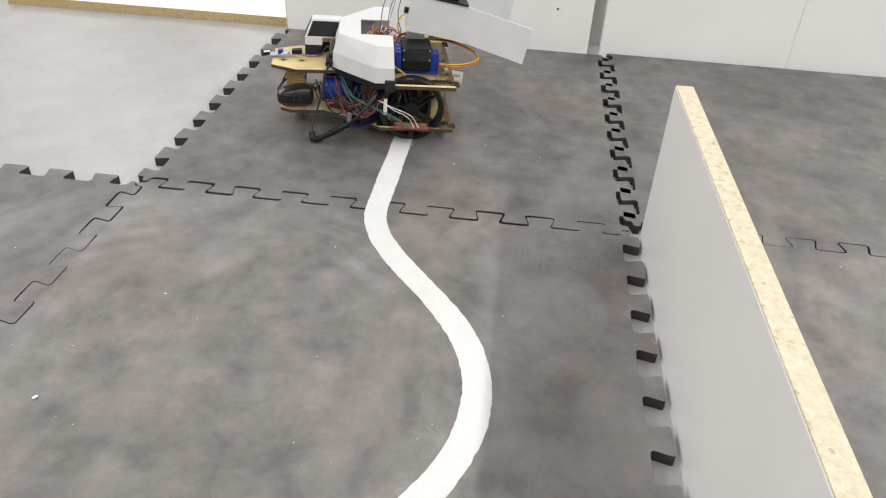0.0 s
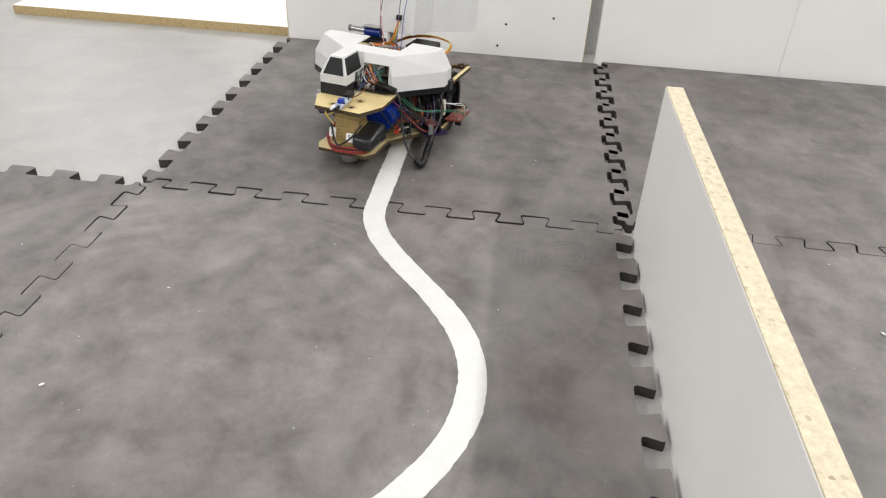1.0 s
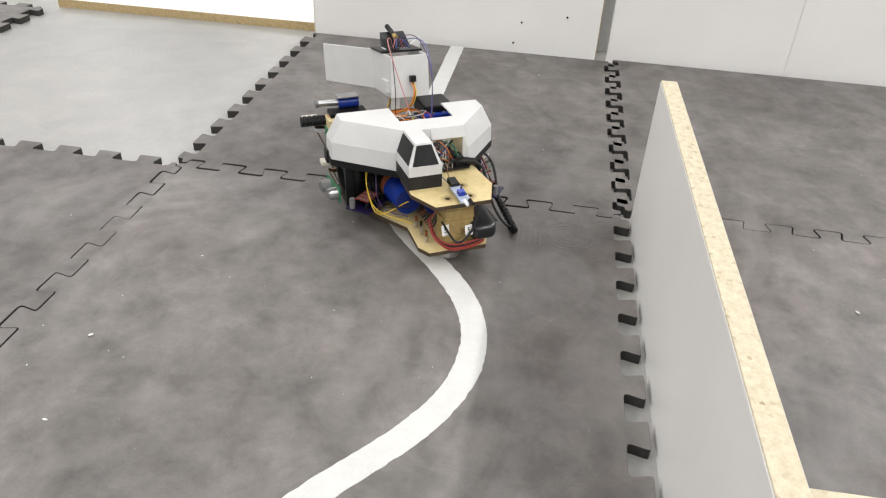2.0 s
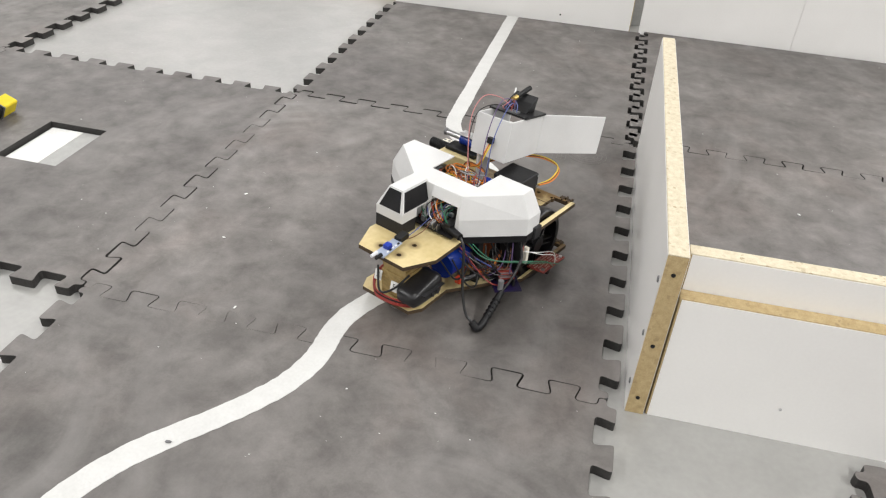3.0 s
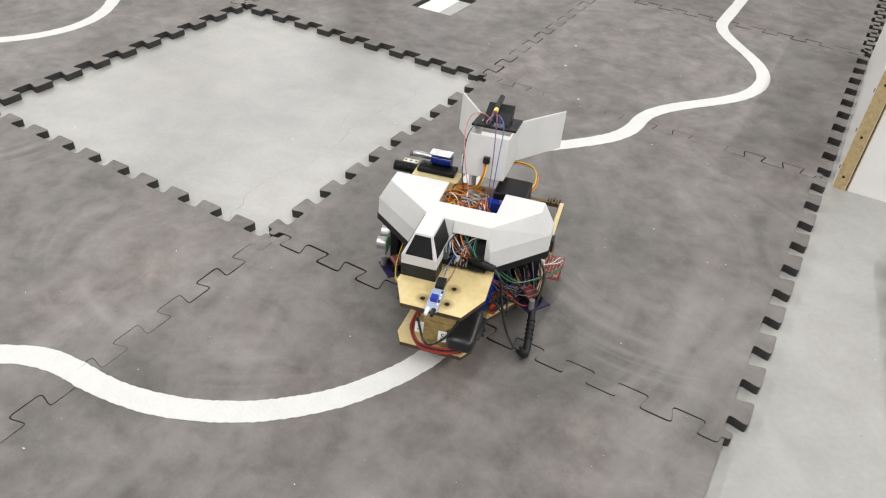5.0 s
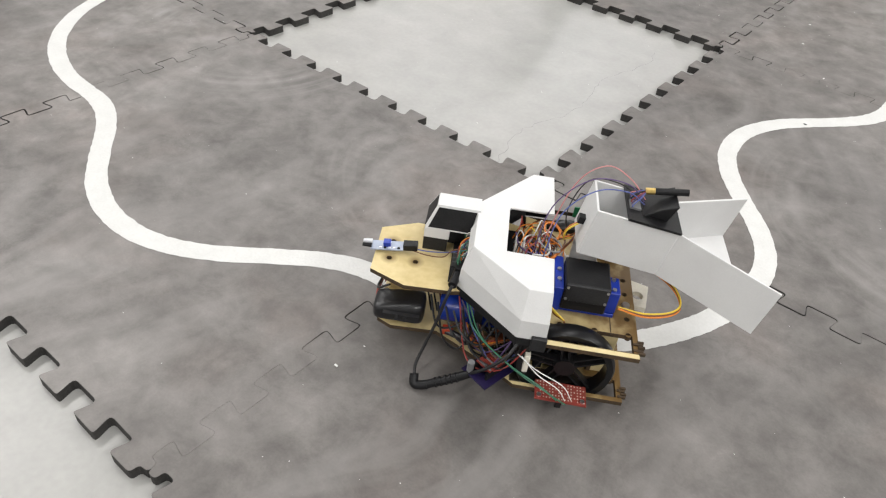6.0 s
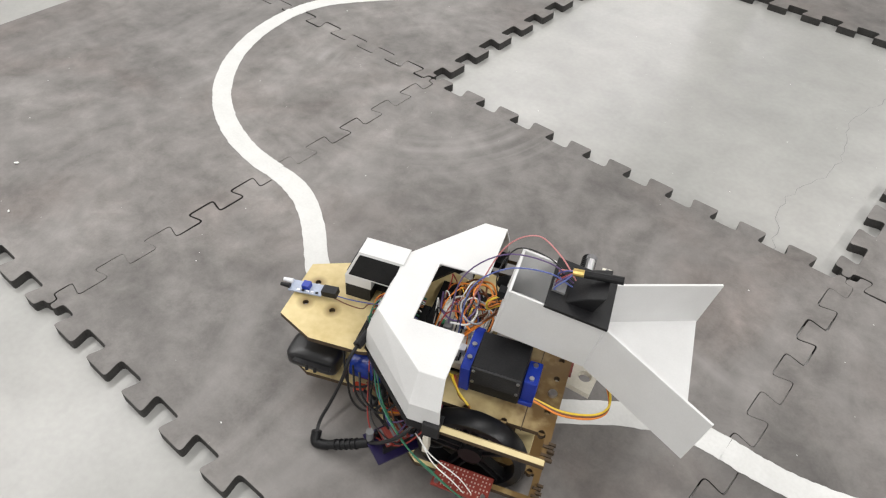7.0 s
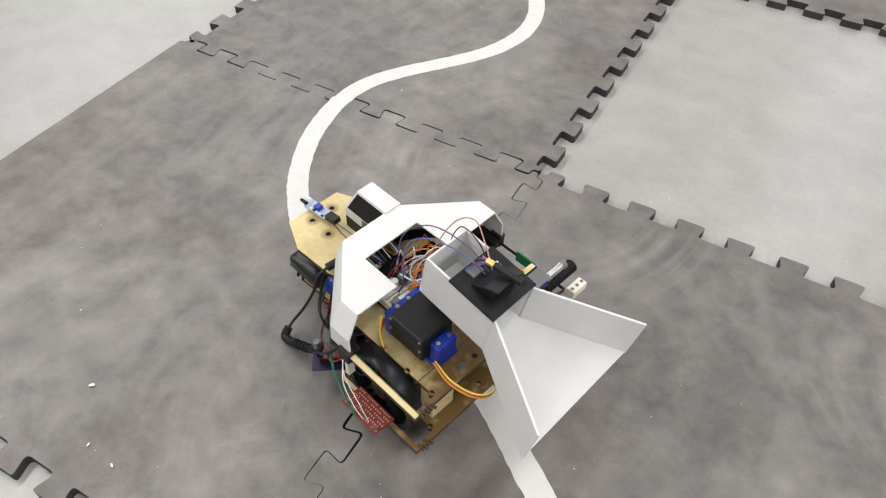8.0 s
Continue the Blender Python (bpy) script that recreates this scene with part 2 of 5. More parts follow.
def deck_ply():
    """Plywood browned by the laser round its holes and towards its rear edge; the rear brown also holds shade."""
    m = material("smoked_shaded_deck_plywood", (0.52, 0.405, 0.185), (0.72, 0.60, 0.33), 16, 150, 0.5, 0, 0.15, 0.35)
    n, l = m.node_tree.nodes, m.node_tree.links
    p = n["Principled BSDF"]
    out = p.inputs["Base Color"].links[0].from_socket
    co = n.new("ShaderNodeTexCoord")
    tx = n.new("ShaderNodeTexNoise")
    tx.inputs["Scale"].default_value, tx.inputs["Detail"].default_value = 55, 5
    l.new(co.outputs["Object"], tx.inputs["Vector"])
    near = None
    for x, y in PINS:
        d = n.new("ShaderNodeVectorMath")
        d.operation = "DISTANCE"
        d.inputs[1].default_value = (x, y, 0.0855)
        l.new(co.outputs["Object"], d.inputs[0])
        if near is None:
            near = d.outputs["Value"]
        else:
            k = n.new("ShaderNodeMath")
            k.operation = "MINIMUM"
            l.new(near, k.inputs[0])
            l.new(d.outputs["Value"], k.inputs[1])
            near = k.outputs[0]
    halo = n.new("ShaderNodeMapRange")
    for k, v in (("From Min", 0.0028), ("From Max", 0.0095), ("To Min", 0.75), ("To Max", 0.0)):
        halo.inputs[k].default_value = v
    l.new(near, halo.inputs["Value"])
    # rear browning: laser smoke, deepened to paint in shade between the decks
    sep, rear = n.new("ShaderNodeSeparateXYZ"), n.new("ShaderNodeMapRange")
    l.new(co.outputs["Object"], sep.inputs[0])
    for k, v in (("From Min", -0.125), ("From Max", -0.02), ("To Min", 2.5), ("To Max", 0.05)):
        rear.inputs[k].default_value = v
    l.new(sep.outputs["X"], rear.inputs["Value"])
    smoke_shade, both = n.new("ShaderNodeMath"), n.new("ShaderNodeMath")
    smoke_shade.operation, both.operation = "MULTIPLY", "MAXIMUM"
    l.new(rear.outputs["Result"], smoke_shade.inputs[0])
    l.new(tx.outputs["Fac"], smoke_shade.inputs[1])
    l.new(smoke_shade.outputs[0], both.inputs[0])
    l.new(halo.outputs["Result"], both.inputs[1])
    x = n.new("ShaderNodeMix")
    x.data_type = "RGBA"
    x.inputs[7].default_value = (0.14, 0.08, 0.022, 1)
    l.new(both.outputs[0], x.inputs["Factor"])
    l.new(out, x.inputs[6])
    l.new(x.outputs[2], p.inputs["Base Color"])
    return m


PINS = [(0.118, 0.013), (0.118, -0.013), (0.092, 0.013), (-0.082, 0.0665), (-0.113, 0.0665), (-0.050, 0.0660), (-0.113, 0.046), (-0.113, 0.012), (-0.113, -0.008), (-0.113, -0.060), (-0.082, -0.0665)]
DECK_PLY = deck_ply()
BLUE = plain("blue_plastic", (0.006, 0.032, 0.33), 0.35)
BLUE_WRAP = plain("blue_heat_shrink", (0.006, 0.030, 0.24), 0.25)
BROWN = plain("copper_tape", (0.30, 0.09, 0.035), 0.35, 0.3)
STEEL = plain("bare_steel", (0.55, 0.55, 0.56), 0.28, 0.95)
ZINC = material("galvanised_sheet", (0.42, 0.425, 0.42), (0.58, 0.585, 0.58), 22, 240, 0.36, 0.6, 0.05, 0.4)
RUBBER = plain("tyre_rubber", (0.007, 0.007, 0.008), 0.35, 0.0, 0.3)
PURPLE = plain("purple_board", (0.011, 0.007, 0.040), 0.35)
REDPCB = plain("red_board", (0.22, 0.035, 0.026), 0.4)
GREENPCB = plain("green_board", (0.02, 0.17, 0.07), 0.4)
BLUEPCB = plain("blue_board", (0.03, 0.09, 0.36), 0.35)
GOLD = plain("brass", (0.72, 0.52, 0.18), 0.3, 0.9)
PAD = plain("tinned_pad", (0.50, 0.42, 0.36), 0.4)
YELLOW = plain("yellow_label", (0.85, 0.66, 0.02), 0.4)
CLEAR = plain("milky_led", (0.75, 0.76, 0.80), 0.15)
GREY = plain("grey_clip", (0.16, 0.16, 0.165), 0.5)
CREAM = plain("cream_block", (0.78, 0.74, 0.64), 0.6)
PAPER = plain("paper_tag", (0.8, 0.8, 0.78), 0.7)
WIRES = {k: plain(k + "_wire", c, 0.4) for k, c in {
    "red": (0.30, 0.04, 0.032), "black": (0.010, 0.010, 0.011), "white": (0.75, 0.75, 0.73), "green": (0.03, 0.15, 0.085), "blue": (0.09, 0.12, 0.34),
    "violet": (0.10, 0.06, 0.16), "orange": (0.66, 0.20, 0.02), "brown": (0.15, 0.055, 0.022), "yellow": (0.72, 0.50, 0.04), "grey": (0.30, 0.30, 0.31), "pink": (0.55, 0.22, 0.22)}.items()}


# ---- mesh helpers ----
def part(name, bm, mats, parent=None, label="", smooth=False, m=None):
    """Links a bmesh as one mesh object, under a thing or a part if one is given."""
    me = bpy.data.meshes.new(name)
    bm.normal_update()
    for f in bm.faces:
        f.smooth = smooth
    bm.to_mesh(me)
    bm.free()
    for x in mats if isinstance(mats, (list, tuple)) else (mats,):
        me.materials.append(x)
    if smooth:
        me.set_sharp_from_angle(angle=radians(40))
    ob = new(name, me)
    if parent:
        ob.parent = parent
    if m is not None:
        ob.matrix_basis = m
    return tagged(ob, label)


def root(name, label, category, group="", m=None, kind=""):
    ob = new(name)
    ob.empty_display_size = 0.05
    if m is not None:
        ob.matrix_basis = m
    return tagged(ob, label, category, group, kind)


def box(x0, x1, y0, y1, z0, z1, bevel=0.0, bm=None, seg=1):
    bm = bm or bmesh.new()
    made = bmesh.ops.create_cube(bm, size=1.0)["verts"]
    for v in made:
        v.co = Vector(((x0 + x1) / 2 + v.co.x * (x1 - x0), (y0 + y1) / 2 + v.co.y * (y1 - y0), (z0 + z1) / 2 + v.co.z * (z1 - z0)))
    if bevel:
        edges = {e for v in made for e in v.link_edges}
        bmesh.ops.bevel(bm, geom=list(edges), offset=bevel, segments=seg, affect="EDGES", profile=0.7)
    return bm


def prism(outline, z0, z1, bm=None, side=0, holes=(), lip=0.0):
    """A plate with a straight-sided outline (counter-clockwise), holes and an optional soft upper lip; the sides take material `side`."""
    bm = bm or bmesh.new()
    loops = []
    for ring in (outline, *holes):
        top = [bm.verts.new((x, y, z1)) for x, y in (inset(ring, lip) if lip else ring)]
        mid = [bm.verts.new((x, y, z1 - lip * 0.8)) for x, y in ring] if lip else top
        low = [bm.verts.new((x, y, z0)) for x, y in ring]
        n = len(ring)
        for i in range(n):
            j = (i + 1) % n
            if lip:
                bm.faces.new((mid[i], mid[j], top[j], top[i]))
            f = bm.faces.new((low[i], low[j], mid[j], mid[i]))
            f.material_index = side
        loops.append((top, low))
    for k in (0, 1):
        edges = []
        for pair in loops:
            r = pair[k]
            edges += [bm.edges.get((r[i], r[(i + 1) % len(r)])) for i in range(len(r))]
        made = bmesh.ops.triangle_fill(bm, use_beauty=True, use_dissolve=False, edges=edges)["geom"]
        for f in made:
            if isinstance(f, bmesh.types.BMFace):
                f.normal_update()
                if (f.normal.z > 0) != (k == 0):
                    f.normal_flip()
    return bm


def inset(ring, d):
    """A ring drawn in by d (counter-clockwise rings shrink)."""
    out, n = [], len(ring)
    for i in range(n):
        a, b, c = Vector(ring[i - 1]), Vector(ring[i]), Vector(ring[(i + 1) % n])
        u, v = (b - a).normalized(), (c - b).normalized()
        k = Vector((-(u.y + v.y), u.x + v.x))
        k = k.normalized() if k.length > 1e-6 else Vector((-u.y, u.x))
        out.append((b.x + k.x * d, b.y + k.y * d))
    return out


def cyl(p0, p1, r0, r1=None, n=16, bm=None, caps=True):
    bm = bm or bmesh.new()
    p0, p1 = Vector(p0), Vector(p1)
    q = (p1 - p0).to_track_quat("Z", "Y").to_matrix().to_4x4()
    bmesh.ops.create_cone(bm, cap_ends=caps, segments=n, radius1=r0, radius2=r0 if r1 is None else r1, depth=(p1 - p0).length, matrix=Matrix.Translation((p0 + p1) / 2) @ q)
    return bm


def spline(points, steps=8):
    """A smooth run through the points."""
    ps = [Vector(p) for p in points]
    ps = [2 * ps[0] - ps[1]] + ps + [2 * ps[-1] - ps[-2]]
    out = []
    for i in range(1, len(ps) - 2):
        a, b, c, d = ps[i - 1 : i + 3]
        for k in range(steps):
            t = k / steps
            out.append(0.5 * (2 * b + (c - a) * t + (2 * a - 5 * b + 4 * c - d) * t * t + (3 * b - a - 3 * c + d) * t**3))
    return out + [ps[-2]]


def tube(points, r, n=7, steps=8, bm=None):
    bm = bm or bmesh.new()
    run = spline(points, steps)
    rings, up = [], Vector((0.3, 0.2, 0.9)).normalized()
    for i, p in enumerate(run):
        d = (run[min(i + 1, len(run) - 1)] - run[max(i - 1, 0)]).normalized()
        s = d.cross(up)
        s = s.normalized() if s.length > 1e-4 else Vector((1, 0, 0))
        up = s.cross(d).normalized()
        rings.append([bm.verts.new(p + r * (math.cos(a) * s + math.sin(a) * up)) for a in (2 * math.pi * k / n for k in range(n))])
    for a, b in zip(rings, rings[1:]):
        for k in range(n):
            bm.faces.new((a[k], a[(k + 1) % n], b[(k + 1) % n], b[k]))
    bm.faces.new(rings[0][::-1])
    bm.faces.new(rings[-1])
    bmesh.ops.recalc_face_normals(bm, faces=bm.faces[:])
    return bm


def solid(verts, faces, bm=None, bevel=0.0):
    bm = bm or bmesh.new()
    vs = [bm.verts.new(v) for v in verts]
    fs = [bm.faces.new([vs[i] for i in f]) for f in faces]
    bmesh.ops.recalc_face_normals(bm, faces=fs)
    if bevel:
        bmesh.ops.bevel(bm, geom=list({e for f in fs for e in f.edges}), offset=bevel, segments=1, affect="EDGES")
    return bm


# ---- the room ----
def room():
    x0, x1, y0, y1 = -9.0, 6.5, -6.0, 10.0
    ground = part("floor", box(x0, x1, y0, y1, -0.2, -MAT), CONCRETE)
    tagged(ground, "pale grey sealed concrete floor with scuffs and soft shine", "floor", kind="structure")
    for name, b in (("wall_north", (x0, x1, y1, y1 + 0.2)), ("wall_south", (x0, x1, y0 - 0.2, y0)), ("wall_east", (x1, x1 + 0.2, y0 - 0.2, y1 + 0.2)), ("wall_west", (x0 - 0.2, x0, y0 - 0.2, y1 + 0.2))):
        tagged(part(name, box(*b, -0.2, CEILING + 0.1), ROOM_WALL), "plain painted wall that closes the hall", "wall", kind="structure")
    tagged(part("ceiling", box(x0, x1, y0, y1, CEILING, CEILING + 0.1), ROOM_CEILING), "plain grey ceiling of the hall", "ceiling", kind="structure")
    # hairline crack in the concrete
    bm = bmesh.new()
    prev, rnd = None, random.Random(4)
    for i in range(46):
        y = -0.70 - 0.0125 * i
        x = -0.088 + 0.012 * math.sin(i * 0.33) + rnd.uniform(-0.004, 0.004)
        w = 0.00012 + 0.0002 * rnd.random()
        now = [bm.verts.new((x - w, y, 0.0)), bm.verts.new((x + w, y, 0.0))]
        if prev:
            bm.faces.new((prev[0], now[0], now[1], prev[1]))
        prev = now
    crack = part("floor_crack", bm, GREY, None, m=pose(0, 0, -MAT + 0.0003))
    tagged(crack, "fine dark crack running through the concrete floor", "crack", kind="structure")
    frame_mat = plain("white_lamp_body", (0.75, 0.75, 0.75), 0.5)
    first = None
    for x, y, watts in LAMPS:
        if first is None:
            first = root("ceiling_light", "white ceiling light with a long flat diffuser", "light", "ceiling lights", pose(x, y, CEILING))
            part("body", box(-0.10, 0.10, -1.26, 1.26, -0.035, 0.0, 0.004), frame_mat, first)
            part("rim", prism([(-0.11, -1.27), (0.11, -1.27), (0.11, 1.27), (-0.11, 1.27)], -0.06, -0.036, holes=[[(-0.09, 1.25), (0.09, 1.25), (0.09, -1.25), (-0.09, -1.25)]]), frame_mat, first)
        else:
            copy_thing(first, pose(x, y, CEILING))
        lamp = bpy.data.lights.new("tube_light", "AREA")
        lamp.shape, lamp.size, lamp.size_y, lamp.energy, lamp.color = "RECTANGLE", 0.16, 2.4, watts, (1.0, 0.985, 0.965)
        new("tube_light", lamp).matrix_basis = pose(x, y, CEILING - 0.045)


room()


# ---- the floor mats ----
def edge_run(toothed):
    """One side from 0 to T as (along, out) points: ten rounded dovetail tabs, each after its notch."""
    if not toothed:
        return [(0.0, 0.0)]
    a, u, pitch = 0.0105, 0.0028, T / 10
    pts = [(0.0, 0.0), (a, 0.0), (a, -a)]
    for k in range(10):
        s0, s1 = (k + 0.5) * pitch, (k + 1) * pitch
        pts += [(s0 + u, -a), (s0 - u, a)]
        pts += [(s1 + u, a), (s1 - u, -a)] if k < 9 else [(T - a, a), (T - a, 0.0)]
    return pts


def rounded(ring, r):
    """The ring with each corner turned into a short curve."""
    out, n = [], len(ring)
    for i in range(n):
        a, b, c = Vector(ring[i - 1]), Vector(ring[i]), Vector(ring[(i + 1) % n])
        d0, d1 = min(r, (a - b).length * 0.45), min(r, (c - b).length * 0.45)
        p, q = b + (a - b).normalized() * d0, b + (c - b).normalized() * d1
        for t in (0.0, 0.35, 0.65, 1.0):
            out.append(tuple((1 - t) ** 2 * p + 2 * t * (1 - t) * b + t * t * q))
    return out


def mat_ring(flat="", seed=0.0, west=-1.0, south=-1.0, east=1.0, west_by=0.0, east_by=0.0):
    """A mat's outline, counter-clockwise from its lower left corner; flat: sides without teeth, of s e n w."""
    ring = [(s, -o) for s, o in edge_run("s" not in flat)]
    ring += [(T + o, s) for s, o in edge_run("e" not in flat)]
    ring += [(T - s, T + o) for s, o in edge_run("n" not in flat)]
    ring += [(-o, T - s) for s, o in edge_run("w" not in flat)]
    ring = rounded(ring, 0.0050)
    near, far = inset(ring, 0.00002), inset(ring, 0.0012)
    out = []
    for p, q in zip(near, far):
        k = min(1.0, max(0.0, 0.34 + 2.2 * noise.noise(Vector((p[0] * 7.5, p[1] * 7.5, seed * 3.7)))))
        out.append((p[0] + (q[0] - p[0]) * k, p[1] + (q[1] - p[1]) * k))
    gap = 0.0005
    out = [(x, gap + y * (1 - 2 * gap / T)) for x, y in out]
    out = [(x + (west_by if x < 0.02 else east_by if x > T - 0.02 else 0.0), y) for x, y in out]
    return [(min(max(x, west), east), max(y, south)) for x, y in out]


def floor_mat(x, y, z=0.0, turn=0.0, flat="", hole=None, label="dark grey foam floor mat with interlocking teeth, scuffed and dusty", west=-1.0, south=-1.0, east=1.0, west_by=0.0, east_by=0.0):
    holes = []
    if hole:
        x0, x1, y0, y1 = hole
        holes = [[(x0, y1), (x1, y1), (x1, y0), (x0, y0)]]
    ob = part("floor_mat", prism(mat_ring(flat, x + 2.3 * y, west, south, east, west_by, east_by), -MAT, 0.0, side=1, holes=holes, lip=0.0004), [FOAM, FOAM_SIDE], None)
    ob.matrix_basis = pose(x, y, z, 0, 0, turn)
    return tagged(ob, label, "floor mat", "interlocking floor mats")


def mats():
    # middle lane, far to near
    floor_mat(0.0005, 0.0013, turn=-0.11, flat="n")
    floor_mat(0.0, -T - 0.0008, turn=0.0)
    floor_mat(0.0, -2 * T + 0.0006)
    floor_mat(0.0, -3 * T + 0.0003, flat="e", east=0.6035, west_by=0.0085)
    # next lane: a mat with a sorting hole, and the turn
    floor_mat(-T - 0.0009, -T, hole=(0.294, 0.397, 0.233, 0.357), label="dark grey foam floor mat with a rectangular hole cut through it")
    floor_mat(-T, -3 * T, turn=0.03, east_by=0.0085)
    # outer lane
    for row in (0, -1, -2):
        floor_mat(-2 * T - 0.0006, row * T + 0.0006)
    floor_mat(-2 * T - 0.0006, -3 * T, flat="w", label="dark grey foam floor mat with one straight border", west_by=-0.013)
    # behind the boards
    floor_mat(T + 0.0055, 0.012, turn=-0.35, flat="n")
    floor_mat(T + 0.0055, -T + 0.012, flat="ws", west=0.038, south=0.034)
    floor_mat(2 * T + 0.006, 0.009, flat="n")
    floor_mat(2 * T + 0.006, -T + 0.010)
    # loose mats, one lying half over the other
    floor_mat(0.877, -1.243, turn=3.3, label="loose dark grey foam mat lying on the concrete")
    floor_mat(0.818, -1.366, z=MAT + 0.001, turn=8.0, label="loose dark grey foam mat lying askew over another mat")


mats()


# ---- the white line ----
def swell(s, skew, low, drop):
    """The sideways swing of a waved line: 0 at both ends of a mat, 1 in its middle."""
    c = 0.5 - 0.5 * math.cos(2 * math.pi * (s + skew * math.sin(math.pi * s)))
    return c ** (low - drop * c)


def line_run(kind, n=180):
    """The middle of the line across one mat of side 1, as (x, y) from its start to its end, going down or left."""
    out = []
    for i in range(n + 1):
        s = i / n
        if kind == "straight":
            out.append((0.5, 1 - s))
        elif kind in ("wave_out", "wave_in"):
            k = 0.243 * swell(s, 0.0, 1.05, 0.3) if kind == "wave_out" else -0.247 * swell(s, 0.0, 1.2, 0.4)
            out.append((0.5 + k, 1 - s))
        elif kind == "turn":
            a = s * math.pi / 2
            out.append(((0.5 - 0.012 * s) * math.cos(a), 1 - (0.5 - 0.018 * s) * math.sin(a)))
        elif kind == "wave_side":
            out.append((1 - s, 0.5 + 0.018 * (1 - s) - 0.234 * swell(s, 0.012, 1.1, 0.35)))
        elif kind == "turn_up":
            a = s * math.pi / 2
            r = 0.499 + 0.016 * s + 0.003 * math.sin(math.pi * s)
            out.append((1 - r * math.sin(a), 1 - r * math.cos(a)))
    return out


def line_strip(x, y, kind, seed, label="white painted guide line with slightly ragged edges on the mats"):
    def wob(i):
        return 0.0010 * noise.noise(Vector((i * 0.06, seed * 5.3, 0))) + 0.0011 * noise.noise(Vector((i * 0.43, seed * 3.1, 4)))

    mid = [Vector((x + T * u, y + T * v, 0.0004)) for u, v in line_run(kind)]
    bm, rows = bmesh.new(), []
    for i, p in enumerate(mid):
        d = (mid[min(i + 1, len(mid) - 1)] - mid[max(i - 1, 0)]).normalized()
        s = Vector((-d.y, d.x, 0))
        w0, w1 = TAPE / 2 + wob(i), TAPE / 2 + wob(i + 500)
        rows.append([bm.verts.new(p + s * w0), bm.verts.new(p - s * w1), bm.verts.new(p + s * w0 - Vector((0, 0, 0.0009))), bm.verts.new(p - s * w1 - Vector((0, 0, 0.0009)))])
    for a, b in zip(rows, rows[1:]):
        for i, j in ((0, 1), (2, 0), (1, 3)):
            bm.faces.new((a[i], a[j], b[j], b[i]))
    bmesh.ops.recalc_face_normals(bm, faces=bm.faces[:])
    tagged(part("guide_line", bm, LINE), label, "painted line", "pieces of the guide line")


def guide_line():
    line_strip(0.0, 0.0, "straight", 1)
    line_strip(0.0, -T, "wave_out", 2)
    line_strip(0.0, -2 * T, "wave_in", 3)
    line_strip(0.0, -3 * T, "turn", 4)
    line_strip(-T, -3 * T, "wave_side", 5)
    line_strip(-2 * T, -3 * T, "turn_up", 6)
    line_strip(-2 * T - 0.008, -2 * T, "wave_out", 7)
    line_strip(-2 * T - 0.008, -T, "wave_in", 8)


guide_line()


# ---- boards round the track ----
def board(name, length, thick, z0, z1, m, label, category="board", near_edge=CHIP_SHADED, top=None):
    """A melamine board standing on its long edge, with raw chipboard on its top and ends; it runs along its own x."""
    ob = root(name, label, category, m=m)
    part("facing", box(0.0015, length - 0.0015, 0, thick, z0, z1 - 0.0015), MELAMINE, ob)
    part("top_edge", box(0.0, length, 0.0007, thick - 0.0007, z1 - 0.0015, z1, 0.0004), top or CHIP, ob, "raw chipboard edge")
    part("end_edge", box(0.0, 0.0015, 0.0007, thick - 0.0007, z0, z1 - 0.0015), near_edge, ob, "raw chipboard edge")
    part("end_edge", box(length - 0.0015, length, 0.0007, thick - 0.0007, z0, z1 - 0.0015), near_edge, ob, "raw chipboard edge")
    return ob


def screw(ob, p, d, r=0.003, mat=None):
    d = Vector(d)
    part("screw", cyl(Vector(p), Vector(p) + d * 0.0012, r, r * 0.8, 10), mat or STEEL, ob)


